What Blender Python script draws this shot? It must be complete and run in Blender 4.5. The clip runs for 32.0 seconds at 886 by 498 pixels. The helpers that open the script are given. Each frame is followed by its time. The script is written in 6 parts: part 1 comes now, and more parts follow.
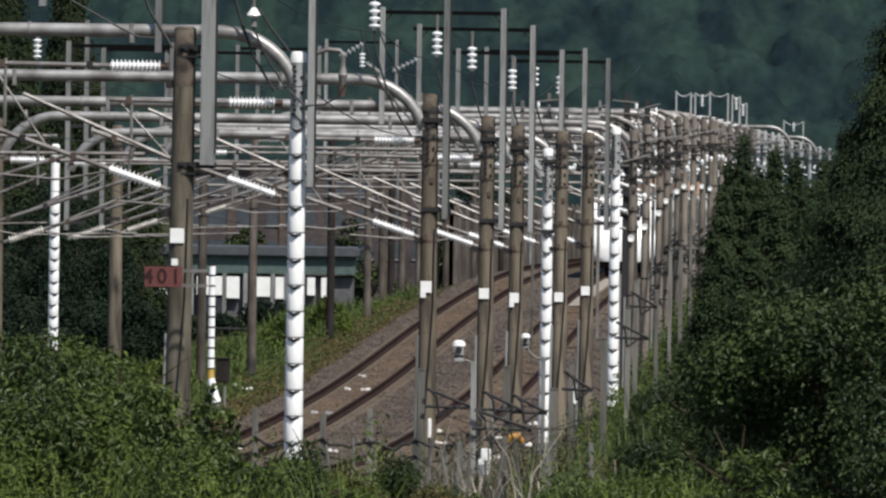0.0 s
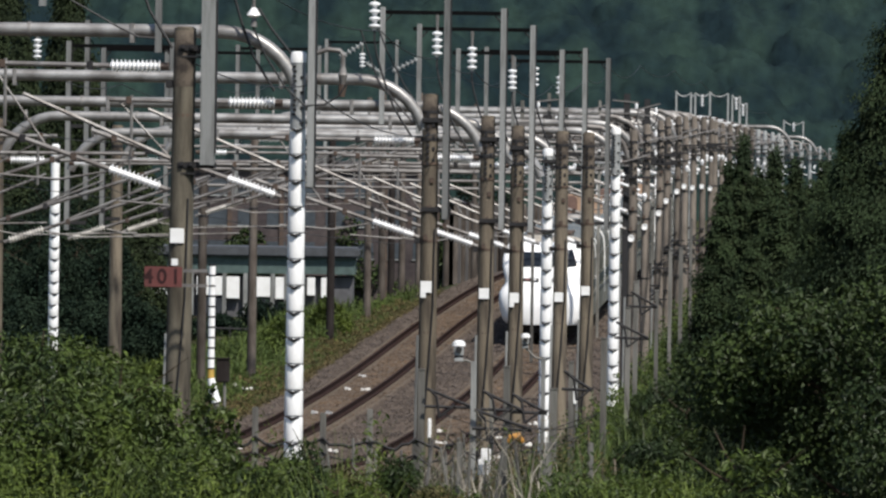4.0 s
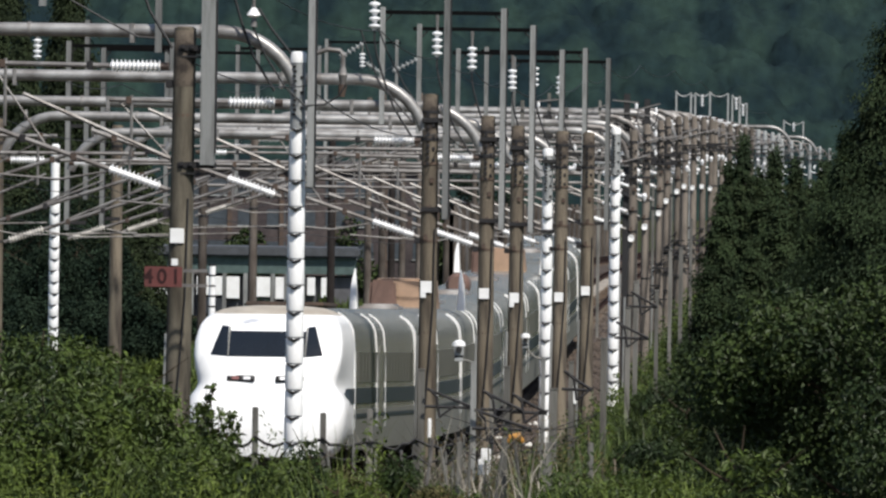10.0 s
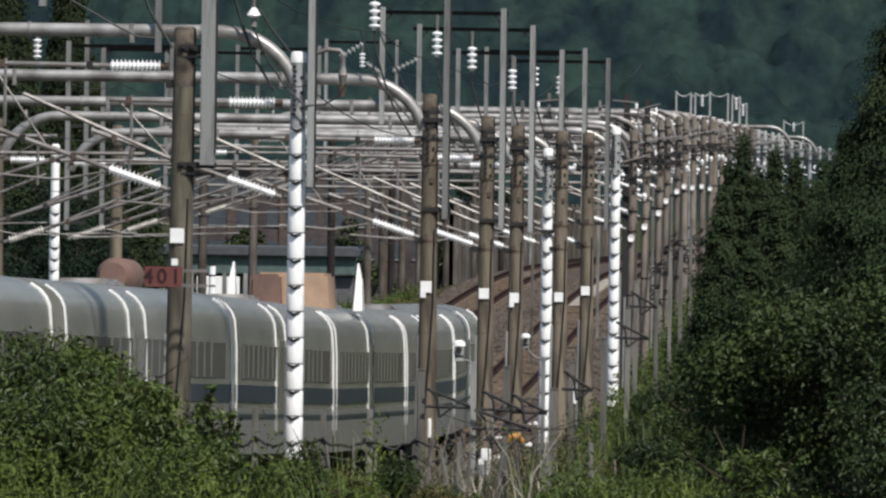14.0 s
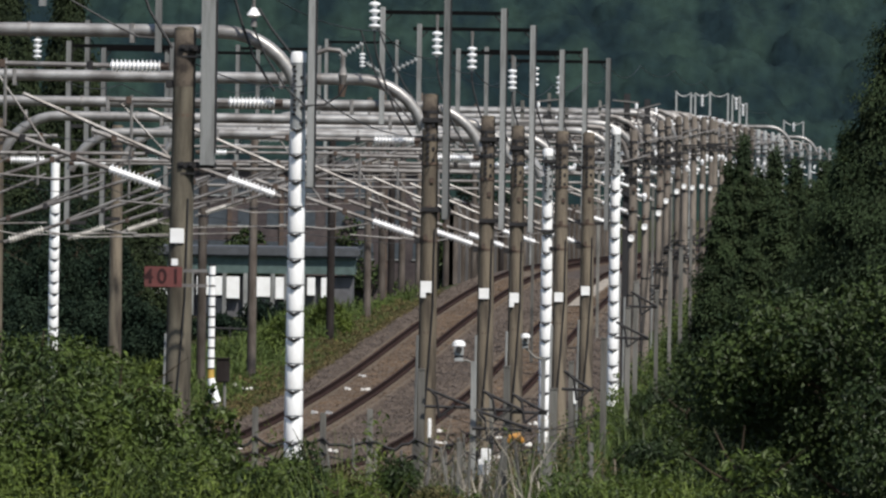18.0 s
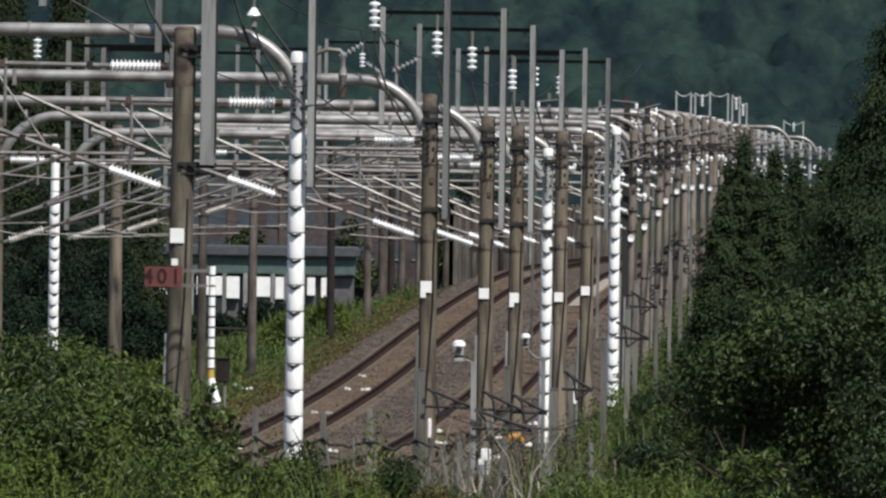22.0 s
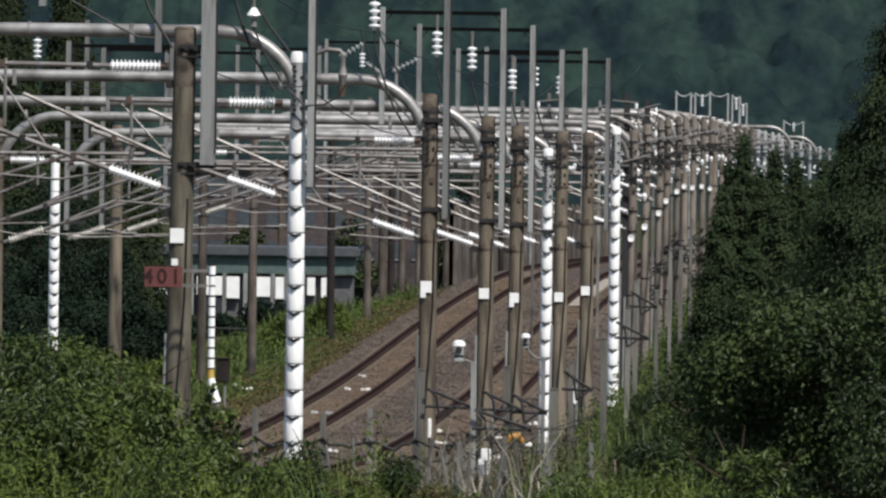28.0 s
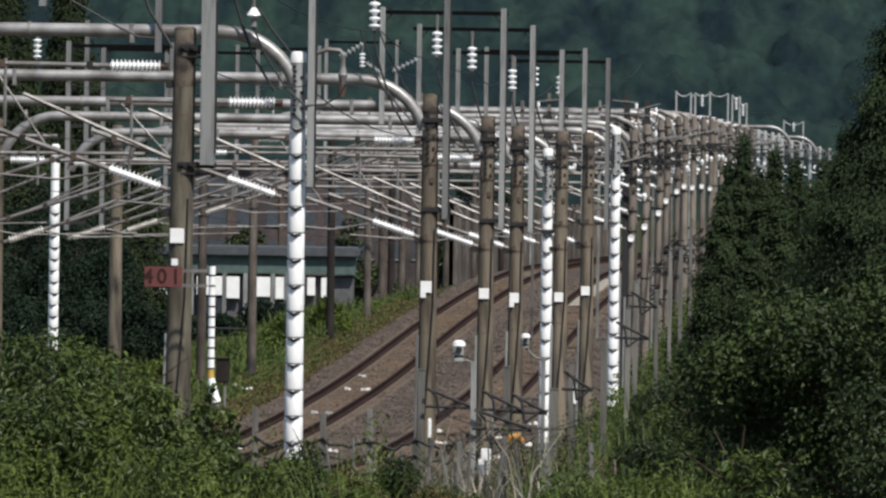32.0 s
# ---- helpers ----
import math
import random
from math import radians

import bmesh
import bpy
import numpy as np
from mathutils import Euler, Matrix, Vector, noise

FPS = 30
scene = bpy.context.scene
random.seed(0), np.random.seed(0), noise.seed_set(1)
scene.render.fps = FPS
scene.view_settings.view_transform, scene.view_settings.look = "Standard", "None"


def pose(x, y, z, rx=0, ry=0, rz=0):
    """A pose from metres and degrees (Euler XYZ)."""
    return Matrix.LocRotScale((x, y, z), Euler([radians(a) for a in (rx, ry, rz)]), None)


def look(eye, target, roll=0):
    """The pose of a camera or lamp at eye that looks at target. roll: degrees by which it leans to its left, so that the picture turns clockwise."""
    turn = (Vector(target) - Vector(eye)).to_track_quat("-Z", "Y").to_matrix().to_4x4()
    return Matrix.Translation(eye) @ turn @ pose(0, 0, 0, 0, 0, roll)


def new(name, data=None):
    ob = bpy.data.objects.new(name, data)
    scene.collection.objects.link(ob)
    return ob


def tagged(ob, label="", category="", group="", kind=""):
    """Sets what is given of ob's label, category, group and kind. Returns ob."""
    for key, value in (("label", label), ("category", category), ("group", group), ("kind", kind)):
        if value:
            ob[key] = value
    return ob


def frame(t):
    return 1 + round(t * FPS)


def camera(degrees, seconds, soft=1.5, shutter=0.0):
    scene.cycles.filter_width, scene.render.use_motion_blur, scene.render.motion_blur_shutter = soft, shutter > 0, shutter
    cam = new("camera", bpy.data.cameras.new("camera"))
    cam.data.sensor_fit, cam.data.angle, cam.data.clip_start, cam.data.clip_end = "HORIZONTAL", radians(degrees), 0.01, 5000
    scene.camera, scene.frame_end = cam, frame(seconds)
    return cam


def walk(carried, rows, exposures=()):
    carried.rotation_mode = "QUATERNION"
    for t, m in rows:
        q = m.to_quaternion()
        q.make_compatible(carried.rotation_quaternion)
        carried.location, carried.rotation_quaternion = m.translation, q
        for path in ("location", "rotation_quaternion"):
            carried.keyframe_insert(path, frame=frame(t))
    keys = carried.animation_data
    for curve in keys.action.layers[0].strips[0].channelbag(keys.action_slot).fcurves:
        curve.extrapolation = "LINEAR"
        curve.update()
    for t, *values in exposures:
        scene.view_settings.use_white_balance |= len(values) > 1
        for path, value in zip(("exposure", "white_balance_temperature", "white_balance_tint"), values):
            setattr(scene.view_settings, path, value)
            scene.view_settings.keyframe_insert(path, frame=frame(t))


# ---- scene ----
import itertools

# ---------------------------------------------------------------- camera
EYE = (0.0, 0.0, 7.1)
AIM = (0.0, 100.0, 7.1 - 1.0424)
cam = camera(4.9, 32.0, soft=2.45)
rest = look(EYE, AIM, 0.8)
nudge = look(EYE, (-0.0136, 100.0, 7.1 - 1.0424), 0.8)
walk(cam, [(0.0, rest), (5.8, rest), (6.0, nudge), (6.2, rest), (32.0, rest)], exposures=((0.0, 0.07), (32.0, 0.07)))

# ---------------------------------------------------------------- light
SUN_EL, SUN_AZ = radians(54), radians(150)   # azimuth clockwise from +y
world = bpy.data.worlds.new("sky")
scene.world = world
world.use_nodes = True
wn = world.node_tree
sky = wn.nodes.new("ShaderNodeTexSky")
sky.sky_type, sky.sun_disc, sky.sun_elevation, sky.sun_rotation = "NISHITA", False, SUN_EL, SUN_AZ
wn.links.new(sky.outputs[0], wn.nodes["Background"].inputs[0])
wn.nodes["Background"].inputs[1].default_value = 0.1
sun = new("sun", bpy.data.lights.new("sun", "SUN"))
sun.data.energy, sun.data.angle, sun.data.color = 5.0, radians(2.0), (1.0, 0.95, 0.87)
way = Vector((math.sin(SUN_AZ) * math.cos(SUN_EL), math.cos(SUN_AZ) * math.cos(SUN_EL), math.sin(SUN_EL)))
sun.matrix_world = look((0, 0, 80), Vector((0, 0, 80)) - way)


# ---------------------------------------------------------------- materials
def mat(name, base, rough=0.6, metal=0.0, spread=0.25, scale=3.0, fine=40.0, bump=0.2, second=None, patch=0.5, per=None, stretch=(1, 1, 1), vary=0.34):
    """A surface with grain at a fine scale, stains at a large one, and relief."""
    m = bpy.data.materials.new(name)
    m.use_nodes = True
    n, l = m.node_tree.nodes, m.node_tree.links
    b = n["Principled BSDF"]
    b.inputs["Roughness"].default_value, b.inputs["Metallic"].default_value = rough, metal
    if rough >= 0.9:
        b.inputs["Specular IOR Level"].default_value = 0.08
    co = n.new("ShaderNodeTexCoord")
    mp = n.new("ShaderNodeMapping")
    mp.inputs["Scale"].default_value = stretch
    l.new(co.outputs["Object"], mp.inputs["Vector"])
    big, small = n.new("ShaderNodeTexNoise"), n.new("ShaderNodeTexNoise")
    big.inputs["Scale"].default_value, big.inputs["Detail"].default_value = scale, 6
    small.inputs["Scale"].default_value, small.inputs["Detail"].default_value = fine, 4
    for t in (big, small):
        l.new(mp.outputs[0], t.inputs["Vector"])
    ramp = n.new("ShaderNodeValToRGB")
    second = second or tuple(c * (1 - spread) for c in base)
    ramp.color_ramp.elements[0].color, ramp.color_ramp.elements[1].color = (*second, 1), (*base, 1)
    ramp.color_ramp.elements[0].position, ramp.color_ramp.elements[1].position = patch - 0.13, patch + 0.13
    l.new(big.outputs[0], ramp.inputs[0])
    hsv = n.new("ShaderNodeHueSaturation")
    l.new(ramp.outputs[0], hsv.inputs["Color"])
    rng = n.new("ShaderNodeMapRange")
    rng.inputs["To Min"].default_value, rng.inputs["To Max"].default_value = 1 - spread, 1 + spread
    l.new(small.outputs[0], rng.inputs["Value"])
    value = rng.outputs[0]
    if per:
        src = n.new("ShaderNodeNewGeometry" if per == "island" else "ShaderNodeObjectInfo")
        r2 = n.new("ShaderNodeMapRange")
        r2.inputs["To Min"].default_value, r2.inputs["To Max"].default_value = 1 - vary, 1 + vary
        l.new(src.outputs["Random Per Island" if per == "island" else "Random"], r2.inputs["Value"])
        mul = n.new("ShaderNodeMath")
        mul.operation = "MULTIPLY"
        l.new(value, mul.inputs[0]), l.new(r2.outputs[0], mul.inputs[1])
        value = mul.outputs[0]
    l.new(value, hsv.inputs["Value"])
    l.new(hsv.outputs[0], b.inputs["Base Color"])
    if bump:
        bp = n.new("ShaderNodeBump")
        bp.inputs["Strength"].default_value, bp.inputs["Distance"].default_value = bump, 0.02
        l.new(small.outputs[0], bp.inputs["Height"]), l.new(bp.outputs[0], b.inputs["Normal"])
    return m


def leaf_mat(name, base, second, rough=0.6, vary=0.34):
    m = mat(name, base, rough, 0, 0.3, 0.9, 6, 0, second, per="island", vary=vary)
    m.node_tree.nodes["Principled BSDF"].inputs["Specular IOR Level"].default_value = 0.22
    return m


CONCRETE = mat("weathered_concrete", (0.172, 0.145, 0.110), 0.9, 0, 0.3, 1.3, 26, 0.35, (0.062, 0.052, 0.044), 0.47, per="object", stretch=(5, 5, 0.55))
MOSSY = mat("mossy_concrete", (0.148, 0.132, 0.103), 0.9, 0, 0.3, 1.3, 26, 0.35, (0.052, 0.046, 0.038), 0.48, stretch=(5, 5, 0.55))
CAP = mat("stained_concrete", (0.125, 0.104, 0.084), 0.9, 0, 0.3, 5, 40, 0.3, (0.045, 0.038, 0.034), 0.5)
GALV = mat("galvanised_steel", (0.25, 0.24, 0.232), 0.5, 0.3, 0.2, 1.6, 24, 0.15, (0.115, 0.102, 0.095))
PIPE = mat("beam_pipe_steel", (0.375, 0.37, 0.365), 0.4, 0.35, 0.18, 1.6, 25, 0.1, (0.165, 0.155, 0.148), 0.48)
POST = mat("grey_painted_steel", (0.25, 0.255, 0.25), 0.55, 0.15, 0.2, 1.6, 24, 0.15, (0.115, 0.114, 0.11), 0.43, per="object", stretch=(6, 6, 0.5))
OLDPOST = mat("dull_grey_steel", (0.160, 0.156, 0.142), 0.65, 0.1, 0.2, 1.6, 24, 0.15, (0.076, 0.072, 0.064), 0.45, per="object", stretch=(6, 6, 0.5))
RUST = mat("rusty_steel", (0.11, 0.075, 0.055), 0.8, 0.2, 0.3, 3, 40, 0.2, (0.06, 0.045, 0.04))
DARK = mat("dark_iron", (0.022, 0.021, 0.023), 0.8, 0.1, 0.3, 5, 40, 0.1)
WHITE = mat("white_enamel", (0.86, 0.86, 0.86), 0.35, 0, 0.04, 3, 30, 0.02, (0.78, 0.78, 0.77))
SLEEVE = mat("white_sleeve", (0.9, 0.9, 0.9), 0.4, 0, 0.04, 4, 30, 0.05, (0.76, 0.76, 0.75), 0.36)
PORCELAIN = mat("white_porcelain", (0.85, 0.85, 0.86), 0.2, 0, 0.04, 4, 30, 0, (0.75, 0.75, 0.76))
WIRE = mat("wire", (0.03, 0.03, 0.032), 0.6, 0.3, 0.1, 5, 20, 0)
BLACKBAR = mat("black_painted_steel", (0.0045, 0.0045, 0.005), 0.95, 0, 0.2, 3, 30, 0.1)
RED = mat("faded_red_plate", (0.145, 0.042, 0.038), 0.6, 0, 0.15, 6, 60, 0.05, (0.11, 0.036, 0.032))
REDDARK = mat("dark_red_paint", (0.028, 0.004, 0.004), 0.6, 0, 0.1, 6, 60, 0)
BALLAST = mat("ballast", (0.088, 0.072, 0.063), 0.95, 0, 0.22, 0.55, 8, 0.6, (0.060, 0.048, 0.041))
TRACKBED = mat("rust_dusted_ballast", (0.108, 0.076, 0.052), 0.95, 0, 0.25, 0.9, 8, 0.6, (0.058, 0.044, 0.036))
RAIL = mat("rail_steel", (0.036, 0.021, 0.018), 0.92, 0.1, 0.25, 2, 30, 0.2)
SLEEPER = mat("sleeper_concrete", (0.14, 0.115, 0.095), 0.9, 0, 0.25, 3, 30, 0.3, (0.13, 0.11, 0.09))
SOIL = mat("grassy_soil", (0.036, 0.052, 0.018), 0.95, 0, 0.4, 0.25, 7, 0.6, (0.042, 0.036, 0.022))
TRAINWHITE = mat("train_white", (0.93, 0.93, 0.93), 0.3, 0, 0.02, 1, 20, 0, (0.9, 0.9, 0.9))
SILVER = mat("silver_grey_body", (0.36, 0.355, 0.32), 0.25, 0.5, 0.06, 0.8, 12, 0.02, (0.30, 0.295, 0.265))
BELT = mat("lower_grey_body", (0.225, 0.222, 0.205), 0.4, 0.2, 0.08, 0.8, 12, 0.02)
NAVY = mat("dark_blue_band", (0.032, 0.043, 0.054), 0.4, 0, 0.1, 1, 12, 0)
GLASS = mat("tinted_glass", (0.012, 0.016, 0.022), 0.08, 0, 0.1, 1, 12, 0)
SMOKE = mat("smoked_window", (0.095, 0.092, 0.082), 0.3, 0, 0.15, 1, 12, 0)
TAN = mat("tan_roof_unit", (0.36, 0.24, 0.165), 0.7, 0, 0.15, 2, 20, 0.1, (0.28, 0.19, 0.13))
BROWNBOX = mat("brown_roof_unit", (0.16, 0.095, 0.075), 0.7, 0, 0.2, 2, 20, 0.1)
UNDER = mat("underframe_black", (0.012, 0.012, 0.013), 0.8, 0, 0.3, 2, 20, 0.2)
LAMPRED = mat("lamp_glow_red", (0.28, 0.13, 0.12), 0.3, 0, 0.1, 5, 30, 0)
ROOFGREY = mat("dusty_roof_paint", (0.42, 0.385, 0.33), 0.7, 0, 0.12, 1.2, 12, 0.02, (0.33, 0.29, 0.24))
ORANGE = mat("orange_plastic", (0.40, 0.19, 0.03), 0.6, 0, 0.1, 6, 40, 0.05)
BARK = mat("bark", (0.06, 0.045, 0.032), 0.95, 0, 0.4, 6, 40, 0.6)
BUSHLEAF = leaf_mat("bush_leaf", (0.065, 0.092, 0.018), (0.023, 0.039, 0.011), 0.5, 0.38)
BUSHLEAF.node_tree.nodes["Principled BSDF"].inputs["Specular IOR Level"].default_value = 0.24
TREELEAF = leaf_mat("tree_leaf", (0.038, 0.058, 0.016), (0.016, 0.028, 0.010), 0.55, 0.26)
CEDARLEAF = leaf_mat("cedar_spray", (0.031, 0.050, 0.019), (0.017, 0.030, 0.013), 0.8, 0.14)
GRASSLEAF = leaf_mat("grass_blade", (0.092, 0.122, 0.020), (0.046, 0.070, 0.013), 0.6)
BANKLEAF = leaf_mat("bank_grass_blade", (0.078, 0.108, 0.023), (0.038, 0.060, 0.017), 0.7)
DRYLEAF = leaf_mat("dry_weed", (0.115, 0.085, 0.036), (0.062, 0.060, 0.024), 0.7)
# Darker leaf: the shadow over the woods is put into its colour.
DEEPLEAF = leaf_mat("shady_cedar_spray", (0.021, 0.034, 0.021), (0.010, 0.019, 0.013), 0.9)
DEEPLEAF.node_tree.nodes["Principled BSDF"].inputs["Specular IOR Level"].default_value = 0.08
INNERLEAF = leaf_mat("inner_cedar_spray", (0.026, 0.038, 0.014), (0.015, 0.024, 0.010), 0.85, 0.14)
# The bluish tint of far canopy and floor is haze put into the colour.
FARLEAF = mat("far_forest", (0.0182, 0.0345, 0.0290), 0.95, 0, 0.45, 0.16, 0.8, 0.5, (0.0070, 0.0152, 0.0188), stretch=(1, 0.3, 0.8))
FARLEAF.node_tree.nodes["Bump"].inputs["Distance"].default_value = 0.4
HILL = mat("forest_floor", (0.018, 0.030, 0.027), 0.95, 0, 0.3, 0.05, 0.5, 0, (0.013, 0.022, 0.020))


CREAM = mat("cream_stoneware", (0.60, 0.575, 0.53), 0.5, 0, 0.1, 4, 30, 0.05, (0.42, 0.40, 0.37))
YELLOW = mat("yellow_band", (0.55, 0.36, 0.08), 0.6, 0, 0.15, 5, 30, 0.05)
# Very dark brown, for a few left-row poles and the cable box.
DARKBROWN = mat("dark_brown", (0.034, 0.030, 0.029), 0.9, 0, 0.3, 1.2, 30, 0.3, (0.022, 0.018, 0.017), stretch=(4, 4, 1))
# Pale steel; on far frames and far shafts the paleness is painted haze.
PALE = mat("pale_steel_and_haze", (0.36, 0.37, 0.37), 0.6, 0.1, 0.15, 2, 30, 0.1, (0.24, 0.25, 0.25))
# A darker concrete, for the far left row and the wall piers.
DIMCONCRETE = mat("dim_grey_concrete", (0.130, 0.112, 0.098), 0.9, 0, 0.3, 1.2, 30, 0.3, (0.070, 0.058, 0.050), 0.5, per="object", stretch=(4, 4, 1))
# Greyer and paler than the near concrete: distance haze put into the colour.
FARCONCRETE = mat("hazed_concrete", (0.192, 0.165, 0.140), 0.9, 0, 0.3, 1.2, 30, 0.3, (0.108, 0.094, 0.081), 0.5, per="object", stretch=(4, 4, 1))


# ---------------------------------------------------------------- mesh tools
def mesh(name, bm, material, smooth=False):
    me = bpy.data.meshes.new(name)
    bm.to_mesh(me)
    bm.free()
    me.materials.append(material)
    if smooth:
        me.shade_smooth()
        me.set_sharp_from_angle(angle=radians(38))
    return me


def part(name, bm, material, parent=None, label="", smooth=False):
    """One mesh object under a thing or a part; bm may be a ready mesh."""
    me = mesh(name, bm, material, smooth) if isinstance(bm, bmesh.types.BMesh) else bm
    ob = new(name, me)
    ob.parent = parent
    return tagged(ob, label)


def thing(name, m, label, category, group="", kind=""):
    ob = new(name)
    ob.empty_display_size = 0.2
    ob.matrix_basis = m
    return tagged(ob, label, category, group, kind)


def box(x0, x1, y0, y1, z0, z1, bevel=0.0, bm=None):
    bm = bm or bmesh.new()
    made = bmesh.ops.create_cube(bm, size=1, matrix=Matrix.Translation(((x0 + x1) / 2, (y0 + y1) / 2, (z0 + z1) / 2)) @ Matrix.Diagonal((x1 - x0, y1 - y0, z1 - z0, 1)))
    if bevel:
        edges = list({e for v in made["verts"] for e in v.link_edges})
        bmesh.ops.bevel(bm, geom=edges, offset=bevel, segments=2, affect="EDGES")
    return bm


def tube(path, r, seg=8, bm=None, taper=None):
    """A pipe along the points of path; r is one radius, or one for each point."""
    bm = bm or bmesh.new()
    path = [Vector(p) for p in path]
    rings = []
    for i, p in enumerate(path):
        d = (path[min(i + 1, len(path) - 1)] - path[max(i - 1, 0)]).normalized()
        a = d.orthogonal() if abs(d.z) > 0.99 else d.cross(Vector((0, 0, 1)))
        a = a.normalized()
        b = d.cross(a)
        rad = r[i] if isinstance(r, (list, tuple)) else r
        rings.append([bm.verts.new(p + (a * math.cos(k * math.tau / seg) + b * math.sin(k * math.tau / seg)) * rad) for k in range(seg)])
    for one, two in zip(rings, rings[1:]):
        for k in range(seg):
            bm.faces.new((one[k], one[(k + 1) % seg], two[(k + 1) % seg], two[k]))
    bm.faces.new(rings[0][::-1])
    bm.faces.new(rings[-1])
    bmesh.ops.recalc_face_normals(bm, faces=bm.faces)
    return bm


def ribbed(p0, p1, core, rim, ribs, bm=None, seg=10):
    """An insulator from p0 to p1: a rod with sheds."""
    p0, p1 = Vector(p0), Vector(p1)
    pts, rad = [], []
    for i in range(ribs):
        for f, q in ((0.0, core), (0.35, core), (0.45, rim), (0.62, rim * 0.95), (0.72, core)):
            pts.append(p0.lerp(p1, (i + f) / ribs))
            rad.append(q)
    pts.append(p1)
    rad.append(core)
    return tube(pts, rad, seg, bm)


def cloud(name, verts, faces, material, parent=None, smooth=False):
    me = bpy.data.meshes.new(name)
    me.from_pydata(verts, [], faces)
    me.materials.append(material)
    ob = new(name, me)
    ob.parent = parent
    return ob


rs = np.random.RandomState(7)


def leaf_arrays(points, normals, length, width, spread=0.9, droop=0.0):
    """Folded leaves at points: four corners each, two triangles on either side of the midrib."""
    n = len(points)
    nrm = normals + rs.normal(0, spread, (n, 3))
    nrm /= np.linalg.norm(nrm, axis=1)[:, None] + 1e-9
    t = rs.normal(0, 1, (n, 3))
    t[:, 2] -= droop
    t -= nrm * (t * nrm).sum(1)[:, None]
    t /= np.linalg.norm(t, axis=1)[:, None] + 1e-9
    b = np.cross(nrm, t)
    size = rs.uniform(0.6, 1.3, n)[:, None]
    tip = points + t * length * size
    mid = points + t * length * 0.45 * size
    fold = nrm * width * 0.35 * size
    v = np.stack([points, mid + b * width * 0.5 * size + fold, tip, mid - b * width * 0.5 * size + fold], 1).reshape(-1, 3)
    i = np.arange(n)[:, None] * 4
    f = np.concatenate([i + [[0, 1, 2]], i + [[0, 2, 3]]], 0)
    return v, f


def blob_points(blobs, n, shell=0.55, rough=0.22):
    """Points in uneven ellipsoids, most of them near the skin, and the way outwards there."""
    vol = np.array([b[3] * b[4] + b[4] * b[5] + b[3] * b[5] for b in blobs])
    pts, nrm = [], []
    for b, k in zip(blobs, (n * vol / vol.sum()).astype(int)):
        d = rs.normal(0, 1, (k, 3))
        d /= np.linalg.norm(d, axis=1)[:, None]
        bump = 1 + rough * np.sin(d[:, 0] * 7 + b[0]) * np.sin(d[:, 1] * 6 + b[1]) + rough * 0.6 * np.sin(d[:, 2] * 13 + b[2] * 3) * np.sin(d[:, 0] * 15)
        r = (shell + (1 - shell) * rs.uniform(0, 1, k) ** 0.5) * bump
        pts.append(d * r[:, None] * np.array(b[3:6]) + np.array(b[:3]))
        nrm.append(d)
    return np.concatenate(pts), np.concatenate(nrm)


def leafy(name, blobs, n, length, width, material, parent=None, droop=0.3, shell=0.55):
    p, d = blob_points(blobs, n, shell)
    d[:, 2] += 0.35
    v, f = leaf_arrays(p, d, length, width, 0.75, droop)
    return cloud(name, v.tolist(), f.tolist(), material, parent)


# ---------------------------------------------------------------- the line of the railway
KNOTS = [(-400, -86, 3), (-200, -58, 3), (0, -30, 3), (100, -16.0, 2.5), (159, -8.80, 1.5), (170, -7.17, 1.2), (182, -5.72, 0.9), (208, -3.5, 0.22), (221, -2.6, -0.05),
         (246, -1.2, -0.44), (272, -0.1, -0.6), (311, 1.5, -0.44), (388, 4.68, 0.62), (439, 6.85, 1.15), (465, 8.05, 1.3), (520, 10.8, 1.15),
         (600, 15, 0.6), (800, 25.5, -0.5), (1000, 36, -1), (1400, 57, -1)]
KY = np.array([k[0] for k in KNOTS], float)
KV = [np.array([k[c] for k in KNOTS], float) for c in (1, 2)]
KS = [np.gradient(v, KY) for v in KV]


def glide(y, c):
    y = np.asarray(y, float)
    i = np.clip(np.searchsorted(KY, y) - 1, 0, len(KY) - 2)
    h = KY[i + 1] - KY[i]
    u = (y - KY[i]) / h
    v, s = KV[c], KS[c]
    return v[i] * (2 * u ** 3 - 3 * u * u + 1) + h * s[i] * (u ** 3 - 2 * u * u + u) + v[i + 1] * (3 * u * u - 2 * u ** 3) + h * s[i + 1] * (u ** 3 - u * u)


def line_x(y):
    return float(glide(y, 0))


def line_z(y):
    return float(glide(y, 1))


def along(y, off=0.0, up=0.0):
    """A point beside the near track's middle: off metres to the right of it, up metres over the rails."""
    dx = (line_x(y + 1) - line_x(y - 1)) / 2
    k = 1 / math.hypot(1, dx)
    return Vector((line_x(y) + off * k, y - off * dx * k, line_z(y) + up))


def heading(y):
    return -math.degrees(math.atan2(line_x(y + 1) - line_x(y - 1), 2))


NEAR_A, NEAR_B = 0.317, 0.076   # the nearest poles stand farther out on the bend
SPACING = 4.4      # between the two tracks
GAUGE = 1.435


